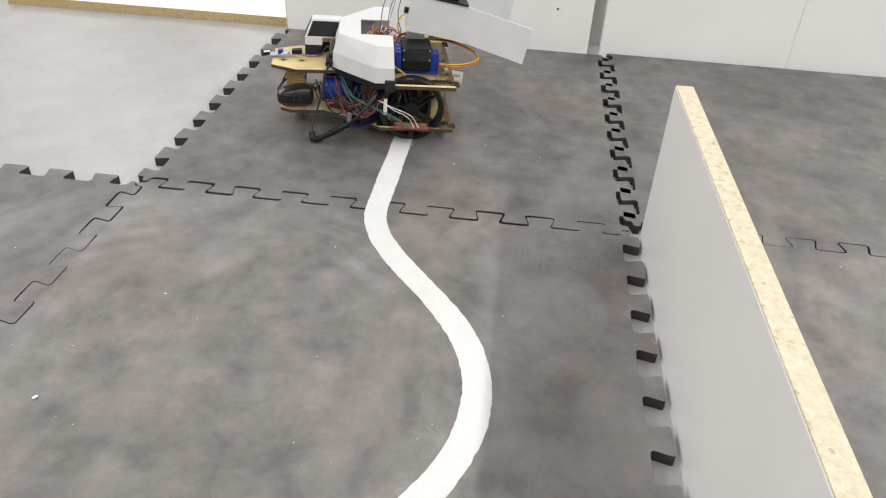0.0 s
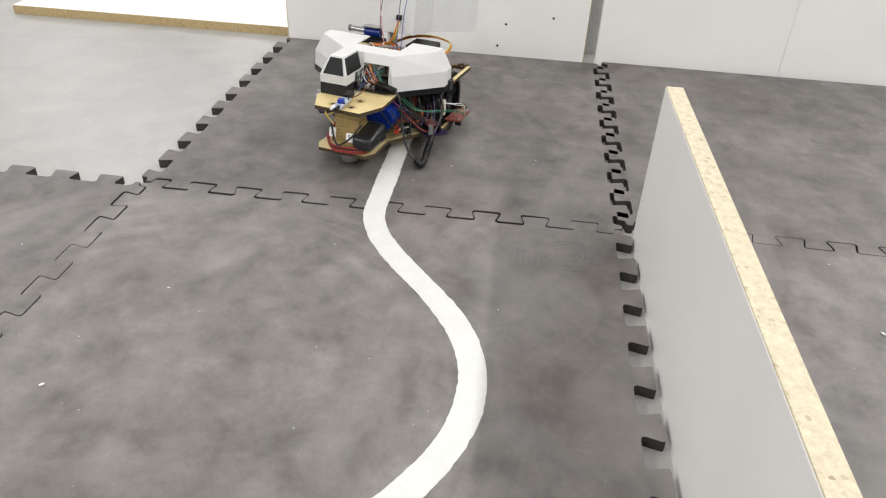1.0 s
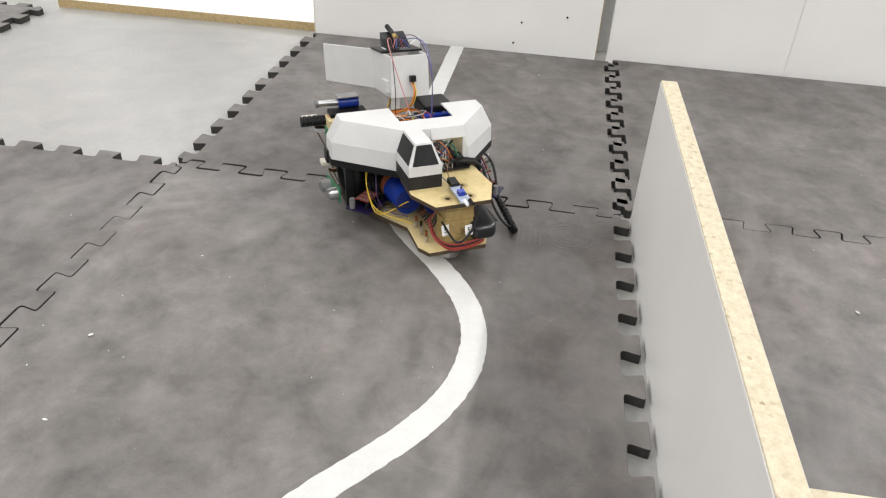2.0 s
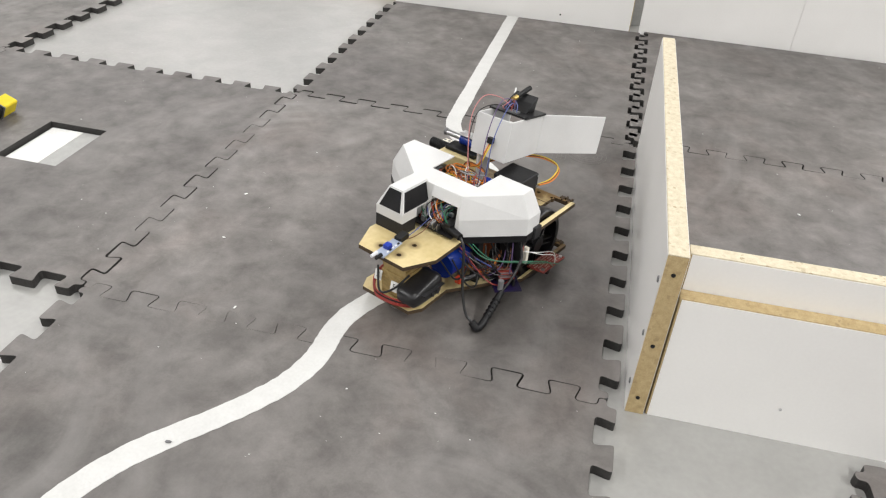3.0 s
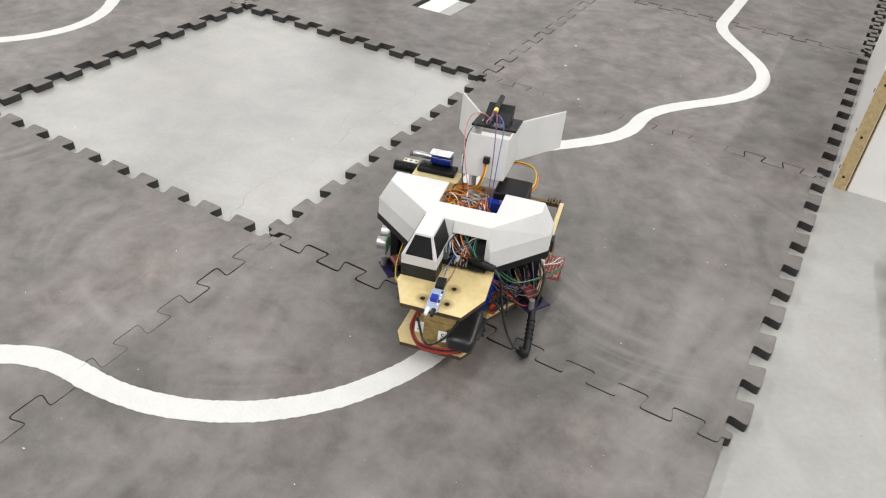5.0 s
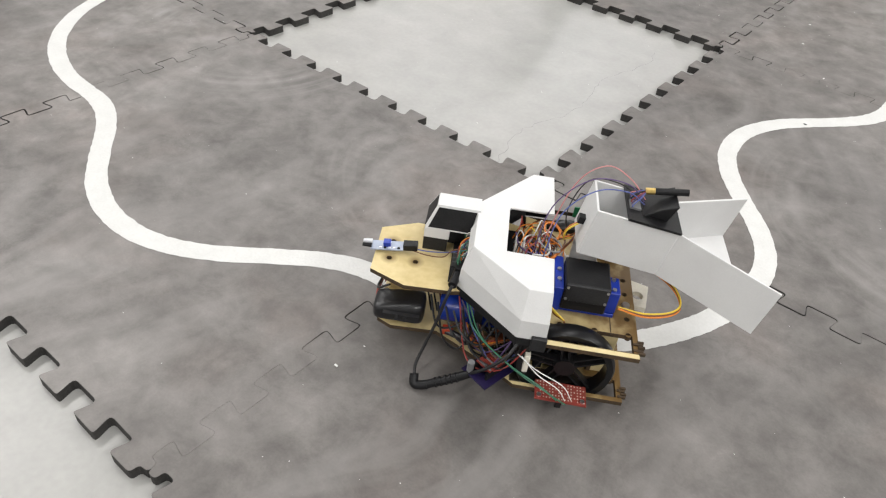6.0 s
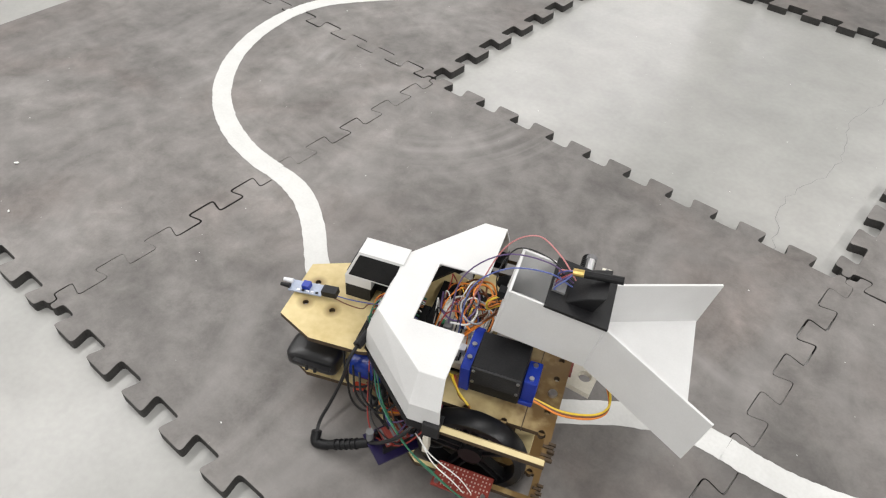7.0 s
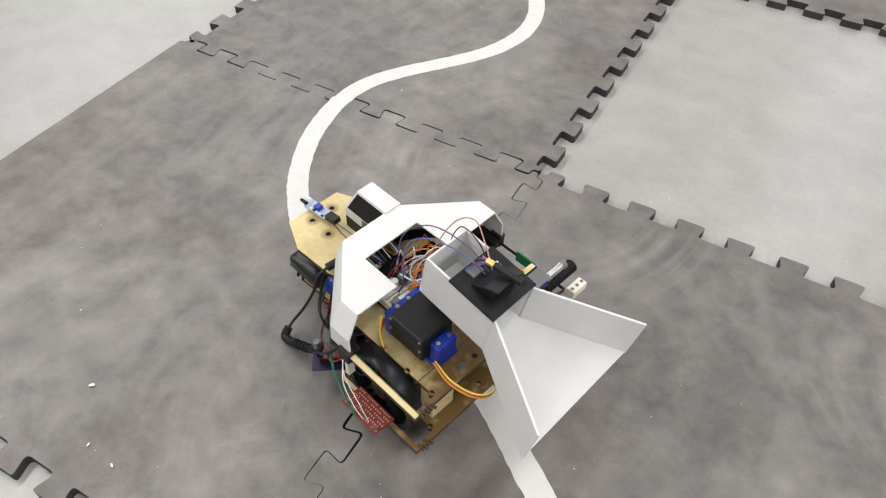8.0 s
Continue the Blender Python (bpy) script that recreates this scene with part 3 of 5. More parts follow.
def boards():
    ang = math.degrees(math.atan2(0.604, -0.0058))
    side = board("partition_board", 0.605, 0.0195, -MAT, 0.1865, pose(0.6478, -0.609, 0, 0, 0, ang), "white melamine board on edge beside the mats, raw chipboard top")
    for u, z in ((0.012, 0.150), (0.012, 0.085), (0.012, 0.02)):
        screw(side, (u, 0.0197, z), (0, 1, 0), 0.0035, GREY)
    for z in (0.165, 0.08, 0.01):
        screw(side, (-0.0002, 0.010, z), (-1, 0, 0), 0.0022, BLACK)
    low = board("front_board", 0.75, 0.0165, -MAT, 0.140, pose(0.6500, -0.6075, 0, 0, 0, 1.2), "low white melamine board with a raw chipboard top edge", top=CHIP_SHADED)
    screw(low, (0.12, -0.0004, 0.03), (0, -1, 0), 0.0015)
    board("rear_board", 0.75, 0.0165, -MAT, 0.179, pose(0.6505, -0.5905, 0, 0, 0, 1.2), "taller white melamine board with a raw chipboard top")
    wall = board("wall_panel", 0.583, 0.018, -MAT, 0.50, pose(0.003, 0.6135, 0, 0, 0, 2.0), "tall white wall panel with small dark screw holes", "wall panel")
    for u, z in ((0.516, 0.072), (0.427, 0.055), (0.414, 0.013)):
        screw(wall, (u, -0.0004, z), (0, -1, 0), 0.0022, BLACK)
    board("wall_panel", 0.344, 0.018, -MAT, 0.50, pose(0.607, 0.630, 0, 0, 0, 0.0), "tall white wall panel beside an open gap", "wall panel", MELAMINE)
    board("wall_panel", 0.60, 0.018, -MAT, 0.50, pose(0.9514, 0.630, 0, 0, 0, 0.0), "tall white wall panel with a fine joint", "wall panel", MELAMINE)
    flat = root("flat_board", "white melamine board lying flat on the concrete, raw chipboard edge", "board", m=pose(-0.602, 0.654, 0, 0, 0, 0.2))
    part("facing", box(0, 0.59, 0.0015, 0.60, -MAT, 0.006), MELAMINE, flat)
    part("front_edge", box(0, 0.59, 0.0, 0.0015, -MAT, 0.0055), CHIP_SHADED, flat, "raw chipboard edge")
    tagged(part("gap_backing", box(0.560, 0.63, 0.70, 0.72, -MAT, 0.5), ZINC), "grey sheet seen through the gap between wall panels", "panel")


boards()


# ---- the sorting chute, the hole's floor and the yellow block ----
def chute():
    ob = root("metal_chute", "leaning chute of bare grey sheet metal standing on the mat", "chute", m=pose(-0.408, -0.372, 0))
    h, lean = 0.42, -0.37
    w, d = 0.100, 0.10
    a = [(0, 0, 0), (0, w, 0), (lean * h, w, h), (lean * h, 0, h)]
    part("front_sheet", solid([*a, *[(x - 0.0015, y, z) for x, y, z in a]], [(0, 1, 2, 3), (4, 5, 6, 7), (0, 1, 5, 4), (1, 2, 6, 5), (2, 3, 7, 6), (3, 0, 4, 7)]), ZINC, ob)
    for y, back in ((0.0, d), (w, 0.02)):
        s = [(-0.0015, y, 0.0), (lean * h - 0.0015, y, h), (lean * h - back * 0.35, y, h), (-back, y, 0.0)]
        k = 0.0012 if y == 0 else -0.0012
        part("side_sheet", solid([*s, *[(x, yy + k, z) for x, yy, z in s]], [(0, 1, 2, 3), (4, 5, 6, 7), (0, 1, 5, 4), (1, 2, 6, 5), (2, 3, 7, 6), (3, 0, 4, 7)]), ZINC, ob)
    part("edge_trim", tube([(-d, 0.0, 0.0), (-d - 0.002, 0.0, 0.10), (-d - 0.006, 0, 0.25)], 0.0015, 6, 3), BLACK, ob, "black edge trim")
    part("bolt", cyl((-0.009, 0.024, 0.024), (0.003, 0.024, 0.028), 0.0058, 0.0058, 6), STEEL, ob, "steel bolt head")
    part("bolt_tip", cyl((0.003, 0.024, 0.028), (0.011, 0.024, 0.031), 0.0028, n=8), STEEL, ob)
    for k in range(8):
        part("scratched_mark", box(-0.0005, 0.0006, 0.012 + 0.006 * k, 0.016 + 0.006 * k, 0, 0.006 + 0.003 * (k % 3)), STEEL, ob, m=pose(lean * 0.125 + 0.0006, 0, 0.125, 0, -20, 0))
    blk = root("yellow_sensor_block", "small black sensor with a bright yellow label beside the chute", "sensor", m=pose(-0.399, -0.267, 0.0078, 0, 28, 4))
    part("body", box(-0.010, 0.010, -0.030, -0.008, 0, 0.022, 0.002), BLACK, blk)
    part("yellow_sleeve", box(-0.0115, 0.0115, -0.008, 0.024, -0.001, 0.023, 0.002), YELLOW, blk, "yellow label sleeve")
    part("metal_edge", box(-0.0118, 0.0118, -0.0095, -0.0075, -0.0012, 0.0234), STEEL, blk)
    part("lead", tube([(0, -0.028, 0.008), (-0.008, -0.034, 0.006), (-0.016, -0.036, 0.01)], 0.0012, 6, 4), WIRES["black"], blk)
    for x, y, a in ((-0.500, -0.352, 20), (-0.455, -0.385, 70), (-0.418, -0.388, -30), (-0.470, -0.400, 10)):
        tagged(part("metal_swarf", tube([(0, 0, 0.0012), (0.005, 0.002, 0.003), (0.010, -0.001, 0.0012)], 0.0012, 6, 3), GREY, None, m=pose(x, y, 0, 0, 0, a)), "small dark scrap lying at the chute's foot", "scrap", "scraps by the chute")
    pan = root("hole_floor_plate", "white plate with a grey strip lying in the mat's hole", "plate", m=pose(0, 0, -MAT))
    part("white_plate", box(-0.313, -0.257, -0.374, -0.256, 0.0, 0.003), PAPER, pan)
    part("grey_strip", box(-0.256, -0.216, -0.374, -0.256, 0.0, 0.003), plain("grey_board", (0.38, 0.38, 0.37), 0.5), pan, "pale grey strip")


chute()


def litter():
    """Lint and crumbs on the mats and the concrete."""
    rnd, bm = random.Random(11), bmesh.new()
    for _ in range(700):
        x, y = rnd.uniform(-1.2, 1.3), rnd.uniform(-1.82, 0.6)
        r = rnd.choice((0.0003, 0.0004, 0.0004, 0.0005, 0.0006, 0.0008, 0.0011)) * rnd.uniform(0.6, 1.1)
        a = rnd.uniform(0, 6.28)
        hole = (-T < x < 0 and (y > 0.012 or -2 * T < y < -T)) or (T - 0.02 < x < 0.9 and y < -0.05)
        z = (-MAT if hole else 0.0) + 0.0002
        if -0.33 < x < -0.2 and -0.39 < y < -0.24:
            continue
        ring = [(x + r * q * math.cos(a + t) * 1.6, y + r * q * math.sin(a + t)) for t, q in ((0, 1), (1.4, rnd.uniform(0.4, 0.9)), (3.1, 1), (4.6, rnd.uniform(0.4, 0.9)))]
        low = [bm.verts.new((*p, z)) for p in ring]
        top = bm.verts.new((x, y, z + r * 0.5))
        for i in range(4):
            bm.faces.new((low[i], low[(i + 1) % 4], top))
    tagged(part("floor_lint", bm, PAPER), "tiny white crumbs and lint scattered over the mats", "lint", kind="stuff")


litter()


def crumbs():
    """The few larger crumbs that stand out, and a dark scrap on the line."""
    rnd = random.Random(31)
    for x, y, size, mat, label in ((-0.863, -1.736, 0.0032, PAPER, "white paper crumb lying on the foam mat"), (-0.781, -1.787, 0.0022, PAPER, "white paper crumb lying on the foam mat"),
                                   (-0.816, -1.783, 0.0018, PAPER, "white paper crumb lying on the foam mat"), (0.106, -0.469, 0.0020, PAPER, "white paper crumb lying on the foam mat"),
                                   (0.185, -0.593, 0.0024, PAPER, "white paper crumb lying on the foam mat"), (0.083, -0.361, 0.0022, PAPER, "white paper crumb lying on the foam mat"),
                                   (0.040, -1.640, 0.0022, PAPER, "white paper crumb lying on the foam mat"), (0.860, -0.155, 0.0026, PAPER, "white paper crumb lying on the foam mat"),
                                   (0.217, -0.786, 0.0030, GREY, "small dark scrap lying on the white line")):
        bm = bmesh.new()
        bmesh.ops.create_icosphere(bm, subdivisions=1, radius=size)
        for v in bm.verts:
            v.co = Vector((v.co.x * rnd.uniform(1.0, 1.5), v.co.y * rnd.uniform(0.5, 0.8), (v.co.z + size) * 0.35))
        tagged(part("crumb", bm, mat, None, m=pose(x, y, 0.0005, 0, 0, rnd.uniform(0, 180))), label, "crumb", "crumbs on the mats")


crumbs()


def stamp():
    """The maker's faint round stamp pressed into a mat, as plain rings."""
    ob = root("pressed_stamp", "faint pale round stamp pressed into the foam mat", "stamp", m=pose(0.543, -0.070, 0.0))
    pale = plain("pale_foam_mark", (0.22, 0.21, 0.20), 0.6)
    for r in (0.011, 0.017, 0.024, 0.031):
        pts = [(r * math.cos(k * math.pi / 24), r * math.sin(k * math.pi / 24), 0.0001) for k in range(49)]
        part("ring", tube(pts, 0.0004, 4, 1), pale, ob)
    for k in range(5):
        part("bar", box(-0.062, -0.034, -0.028 + 0.010 * k, -0.0274 + 0.010 * k, 0, 0.00015), pale, ob)
        part("bar", box(-0.062 + 0.007 * k, -0.0614 + 0.007 * k, -0.028, 0.013, 0, 0.00015), pale, ob)


stamp()


# ---- the robot: x ahead, y to its left, z up from the mats ----
DECK, LOW = 0.0848, 0.022      # tops of the two decks
WHEEL_X, WHEEL_Y, WHEEL_R = -0.062, 0.0775, 0.0465


def mirror(half):
    """An outline from its left half, front to rear."""
    return [(x, -y) for x, y in half] + [(x, y) for x, y in reversed(half)]


def hole_ring(x, y, r=0.0028, n=8):
    return [(x + r * math.cos(-2 * math.pi * k / n), y + r * math.sin(-2 * math.pi * k / n)) for k in range(n)]


def slot(y, x0=-0.1165, x1=-0.014, w=0.0105):
    return [(x0, y + w), (x1, y + w), (x1, y - w), (x0, y - w)]


def robot():
    bot = root("line_robot", "home-made plywood robot with a white plastic shell and loose wires", "robot")

    # decks
    half_up = [(0.133, 0.032), (0.098, 0.048), (0.052, 0.046), (0.043, 0.0435), (0.018, 0.0665), (-0.011, 0.0932), (-0.1215, 0.0945)]
    right_up = [(x, -y) for x, y in half_up[:4]] + [(0.018, -0.0760), (-0.011, -0.1075), (-0.1215, -0.108)]
    rnd = random.Random(5)
    pins = PINS
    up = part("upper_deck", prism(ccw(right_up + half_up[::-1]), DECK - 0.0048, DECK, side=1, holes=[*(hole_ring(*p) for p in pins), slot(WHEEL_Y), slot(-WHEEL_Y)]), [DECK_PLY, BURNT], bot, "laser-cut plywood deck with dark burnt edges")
    part("rear_joint", box(-0.0972, -0.0964, -0.070, 0.070, DECK - 0.001, DECK + 0.0003), BURNT, up, "fine burnt joint")
    part("side_plank", box(-0.1210, -0.034, 0.0892, 0.0941, DECK, DECK + 0.0005), PLY, up)
    for s in (1, -1):
        for k in range(5):
            part("burnt_notch", box(-0.1262 + 0.0012 * (k % 2), -0.1205 + 0.004 * (k % 2), s * 0.081 - 0.008 + 0.0036 * k, s * 0.081 - 0.0058 + 0.0036 * k, DECK - 0.001, DECK + 0.0012 + 0.0008 * (k % 3)), BURNT, up)
    part("deck_screw", cyl((-0.113, 0.028, DECK), (-0.113, 0.028, DECK + 0.0024), 0.0042, 0.0036, 10), STEEL, up, "steel screw head")
    half_lo = [(0.123, 0.034), (0.108, 0.042), (0.062, 0.040), (0.006, 0.074), (-0.018, 0.092), (-0.1220, 0.0930)]
    # the deck ply's brown rear doubles as painted shade on this lower deck
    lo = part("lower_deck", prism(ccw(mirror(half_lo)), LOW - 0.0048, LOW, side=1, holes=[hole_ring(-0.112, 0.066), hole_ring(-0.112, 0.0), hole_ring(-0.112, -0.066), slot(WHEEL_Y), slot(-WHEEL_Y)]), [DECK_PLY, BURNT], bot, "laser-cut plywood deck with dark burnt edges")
    for s in (1, -1):
        for k in range(4):
            part("burnt_notch", box(-0.1265 + 0.0012 * (k % 2), -0.1210 + 0.003 * (k % 2), s * 0.081 - 0.006 + 0.0036 * k, s * 0.081 - 0.0038 + 0.0036 * k, LOW - 0.001, LOW + 0.0014), BURNT, lo)

    # nose post of stacked plies, rear posts
    post = part("nose_post", box(0.088, 0.114, -0.013, 0.021, LOW, LOW + 0.004), SCORCH, bot, "post of stacked plywood slices")
    for k in range(1, 13):
        z = LOW + 0.0045 * k
        e = rnd.uniform(-0.0008, 0.0008)
        part("ply_slice", box(0.088 + e, 0.114 + e, -0.013 - e, 0.021 - e, z, z + 0.0043, 0.0003), SCORCH, post)
    for x, y in ((-0.100, 0.045), (-0.100, -0.045)):
        part("rear_post", box(x - 0.008, x + 0.008, y - 0.014, y + 0.014, LOW, DECK - 0.0048, 0.0005), PLY, bot)
    # dark panel added to deepen the shade under the upper deck
    part("cross_panel", box(-0.092, -0.088, -0.060, 0.060, LOW, DECK - 0.0048), BURNT, bot)

    # wheels
    for s in (1, -1):
        w = new("wheel")
        w.parent = bot
        w.matrix_basis = pose(WHEEL_X, s * WHEEL_Y, WHEEL_R)
        tyre = bmesh.new()
        prof = [(WHEEL_R - 0.008, -0.0080), (WHEEL_R - 0.002, -0.0082), (WHEEL_R, -0.005), (WHEEL_R, 0.005), (WHEEL_R - 0.002, 0.0082), (WHEEL_R - 0.008, 0.0080)]
        rings = [[tyre.verts.new((r * math.cos(a), y, r * math.sin(a))) for r, y in prof] for a in (2 * math.pi * k / 40 for k in range(40))]
        for i in range(40):
            for j in range(6):
                tyre.faces.new((rings[i][j], rings[i][(j + 1) % 6], rings[(i + 1) % 40][(j + 1) % 6], rings[(i + 1) % 40][j]))
        bmesh.ops.recalc_face_normals(tyre, faces=tyre.faces[:])
        part("tyre", tyre, RUBBER, w, "black rubber tyre", smooth=True)
        rim = cyl((0, -0.007, 0), (0, 0.007, 0), 0.010, n=14)
        for k in range(5):
            a = 2 * math.pi * k / 5
            c, d = math.cos(a), math.sin(a)
            for e in (-0.0035, 0.0035):
                bar = [(r * c - (e + q) * d, y, r * d + (e + q) * c) for r in (0.009, WHEEL_R - 0.007) for q in (-0.001, 0.001) for y in (-0.004, 0.004)]
                solid(bar, [(0, 1, 3, 2), (4, 5, 7, 6), (0, 1, 5, 4), (2, 3, 7, 6), (0, 2, 6, 4), (1, 3, 7, 5)], bm=rim)
        part("rim", rim, BLACK, w, "black spoked rim")
        part("gear_motor", box(WHEEL_X - 0.011, WHEEL_X + 0.011, s * 0.030 - 0.0 if s > 0 else -0.072, s * 0.030 + 0.042 if s > 0 else -0.030, WHEEL_R - 0.010, WHEEL_R + 0.012, 0.002), BLACK, bot)
    part("caster", cyl((0.098, 0.0, 0.0005), (0.098, 0.0, LOW - 0.0048), 0.011, 0.016, 16), STEEL, bot, "small steel caster")

    # black rounded box at the nose, blue battery, motor
    bm = box(0.076, 0.127, 0.016, 0.046, LOW + 0.007, LOW + 0.034, 0.0125, seg=5)
    for v in bm.verts:
        v.co.z -= max(0.0, v.co.x - 0.092) * 0.40 * max(0.0, (v.co.z - LOW - 0.018) / 0.026)
    bx = part("power_block", bm, GLOSS, bot, "glossy rounded black power block", smooth=True)
    part("seam", box(0.080, 0.116, 0.0145, 0.0502, LOW + 0.0235, LOW + 0.0241), CHARCOAL, bx)
    for k in (0, 1):
        part("button", cyl((0.094 + 0.008 * k, 0.0490, LOW + 0.024), (0.094 + 0.008 * k, 0.0506, LOW + 0.018), 0.0016, n=10), CHARCOAL, bx)
    for y in (-0.004, 0.030):
        part("battery_cell", cyl((0.004, y, 0.052), (0.062, y, 0.052), 0.0165, n=20), BLUE_WRAP, bot, "blue shrink-wrapped battery cell", smooth=True)
    part("battery_cell", cyl((0.010, -0.038, 0.0490), (0.048, -0.034, 0.0490), 0.0165, n=24), BLUE_WRAP, bot, "blue shrink-wrapped battery cell", smooth=True)
    part("battery_end", cyl((-0.002, -0.039, 0.0490), (0.0099, -0.038, 0.0490), 0.0162, n=24), BROWN, bot, "copper-brown battery end", smooth=True)
    for x, y in ((-0.014, -0.090), (-0.026, -0.074), (-0.014, 0.066), (0.024, 0.052)):
        part("stand_off", box(x - 0.004, x + 0.004, y - 0.005, y + 0.005, LOW, DECK - 0.0048, 0.0006), BLACK, bot, "black stand-off")
    # invented black wall and box, standing for the overhang's shade
    part("shade_wall", box(-0.044, -0.036, -0.066, 0.066, LOW, DECK - 0.0048), BLACK, bot, "black wall added between the decks to stand for shade")
    part("shade_box", box(-0.036, -0.006, -0.060, 0.052, LOW, 0.050, 0.002), CHARCOAL, bot, "dark box added between the decks to stand for shade")
    part("battery_wrap", box(-0.020, 0.006, 0.004, 0.050, 0.032, 0.068, 0.006, seg=3), BROWN, bot, "copper-brown taped end", smooth=True)

    # tray and shell
    part("tray", prism(ccw([(0.0485, -0.041), (0.0485, 0.041), (-0.010, 0.0945), (-0.0375, 0.0945), (-0.0375, 0.0815), (-0.014, 0.0800), (0.032, 0.038), (0.032, -0.038), (-0.014, -0.0970), (-0.0375, -0.0985), (-0.0375, -0.1120), (-0.010, -0.1120)]), DECK - 0.0056, DECK + 0.0025), BLACK, bot, "black rim under the shell")
    shell(bot)
    cockpit(bot)
    electronics(bot)
    scoop(bot)
    right_side(bot)
    cables(bot)
    return bot


def ccw(ring):
    a = sum(ring[i - 1][0] * ring[i][1] - ring[i][0] * ring[i - 1][1] for i in range(len(ring)))
    return ring if a > 0 else ring[::-1]


def sheet(bm, quads, t=0.0018):
    """Panels given by their outer corners, thickened inwards."""
    for q in quads:
        vs = [bm.verts.new(v) for v in q]
        f = bm.faces.new(vs)
        f.normal_update()
    bmesh.ops.remove_doubles(bm, verts=bm.verts[:], dist=0.0002)
    bmesh.ops.recalc_face_normals(bm, faces=bm.faces[:])
    return bm


def shell(bot):
    zt, zm, zb = 0.1335, 0.1080, 0.0868
    bm = bmesh.new()
    quads = []
    for s, w in ((1, 0.0), (-1, 0.0175)):
        A, B, C = (0.039, s * 0.034, zt), (-0.013, s * (0.0795 + w), zt), (-0.0345, s * (0.0795 + w), zt)      # top, outer line
        a, b, c = (0.0475, s * 0.0378, zm), (-0.011, s * (0.0930 + w), zm), (-0.0360, s * (0.0930 + w), zm)      # shoulder
        a2, b2, c2 = (0.0485, s * 0.0395, zb), (-0.010, s * (0.0935 + w), zb), (-0.0365, s * (0.0935 + w), zb)  # foot
        oF, oR = (0.0088, s * 0.0328, zt), (-0.0350, s * 0.0335, zt)
        quads += [(A, B, oF), (B, C, oR, oF), (A, B, b, a), (B, C, c, b), (a, b, b2, a2), (b, c, c2, b2)]
    L, R = (0.039, 0.034, zt), (0.039, -0.034, zt)
    oL, oR2 = (0.0088, 0.0328, zt), (0.0088, -0.0328, zt)
    quads += [(L, oL, oR2, R)]
    # front: a slope over the cockpit's side, and a lintel over the open bay
    quads += [((0.039, 0.034, zt), (0.039, -0.006, zt), (0.0440, -0.006, 0.121), (0.0440, 0.0362, 0.121))]
    quads += [((0.039, 0.034, zt), (0.0440, 0.0362, 0.121), (0.0475, 0.0378, zm))]
    quads += [((0.039, -0.006, zt), (0.039, -0.034, zt), (0.0475, -0.0378, zm), (0.0485, -0.0395, zb), (0.0485, -0.006, zb))]
    quads += [((0.0440, 0.0362, 0.121), (0.0475, 0.0378, zm), (0.0485, 0.0395, zb), (0.0470, 0.032, zb), (0.0440, 0.032, 0.121))]
    sheet(bm, quads)
    ob = part("shell", bm, SHELL, bot, "faceted white printed plastic shell")
    mod = ob.modifiers.new("wall", "SOLIDIFY")
    mod.thickness, mod.offset = 0.0020, -1
    bev = ob.modifiers.new("soft", "BEVEL")
    bev.width, bev.segments, bev.angle_limit = 0.0007, 1, radians(30)
    for s, y in ((1, 0.0935), (-1, 0.1105)):
        part("clip", box(-0.0375, -0.0235, s * y - 0.0035, s * y + 0.0035, 0.076, 0.0920, 0.0008), CHARCOAL, bot, "dark plastic clip")


def cockpit(bot):
    ck = root_part("cockpit", bot)
    x0, x1, y0, y1 = 0.041, 0.0885, -0.0475, -0.0090
    ym, xm = -0.0240, 0.0650
    base = box(x0, xm, y0, ym, DECK, 0.1005)
    box(xm, x1, y0, y1, DECK, 0.1005, bm=base)
    part("base", base, CHARCOAL, ck, "charcoal plastic base")
    zb, zt = 0.1115, 0.1350
    body = bmesh.new()
    box(x0, xm, y0, ym, 0.1005, zb, bm=body)
    box(xm, x1, y0, y1, 0.1005, zb, bm=body)
    box(xm - 0.0012, xm, ym, y1, 0.1005, zb, bm=body)
    r0, r1, q0, q1 = 0.037, 0.0785, -0.0375, -0.0180
    lo = [(x0, y0, zb), (x1, y0, zb), (x1, y1, zb), (x0, y1, zb)]
    hi = [(r0, q0, zt), (r1, q0, zt), (r1, q1, zt), (r0, q1, zt)]
    solid([*lo, *hi], [(0, 1, 2, 3), (4, 5, 6, 7), (0, 1, 5, 4), (1, 2, 6, 5), (2, 3, 7, 6), (3, 0, 4, 7)], bm=body)
    part("cabin", body, SHELL, ck, "white sloping cabin")

    def pane(a, b, c, d, inx, low, high):
        """A dark pane laid on the slope a b (foot) c d (top), drawn in from its edges."""
        a, b, c, d = (Vector(v) for v in (a, b, c, d))
        n = (b - a).cross(d - a).normalized()
        at = lambda u, v: (a.lerp(b, u)).lerp(d.lerp(c, u), v)
        ring = [at(inx, low), at(1 - inx, low), at(1 - inx, high), at(inx, high)]
        bm = solid([*[v + n * 0.0006 for v in ring], *[v - n * 0.001 for v in ring]], [(0, 1, 2, 3), (4, 5, 6, 7), (0, 1, 5, 4), (1, 2, 6, 5), (2, 3, 7, 6), (3, 0, 4, 7)])
        part("window", bm, BLACK, ck, "matt black window")

    pane(lo[1], lo[2], hi[2], hi[1], 0.10, 0.04, 0.92)
    pane(lo[2], lo[3], hi[3], hi[2], 0.06, 0.06, 0.90)
    pane(lo[0], lo[1], hi[1], hi[0], 0.06, 0.06, 0.90)


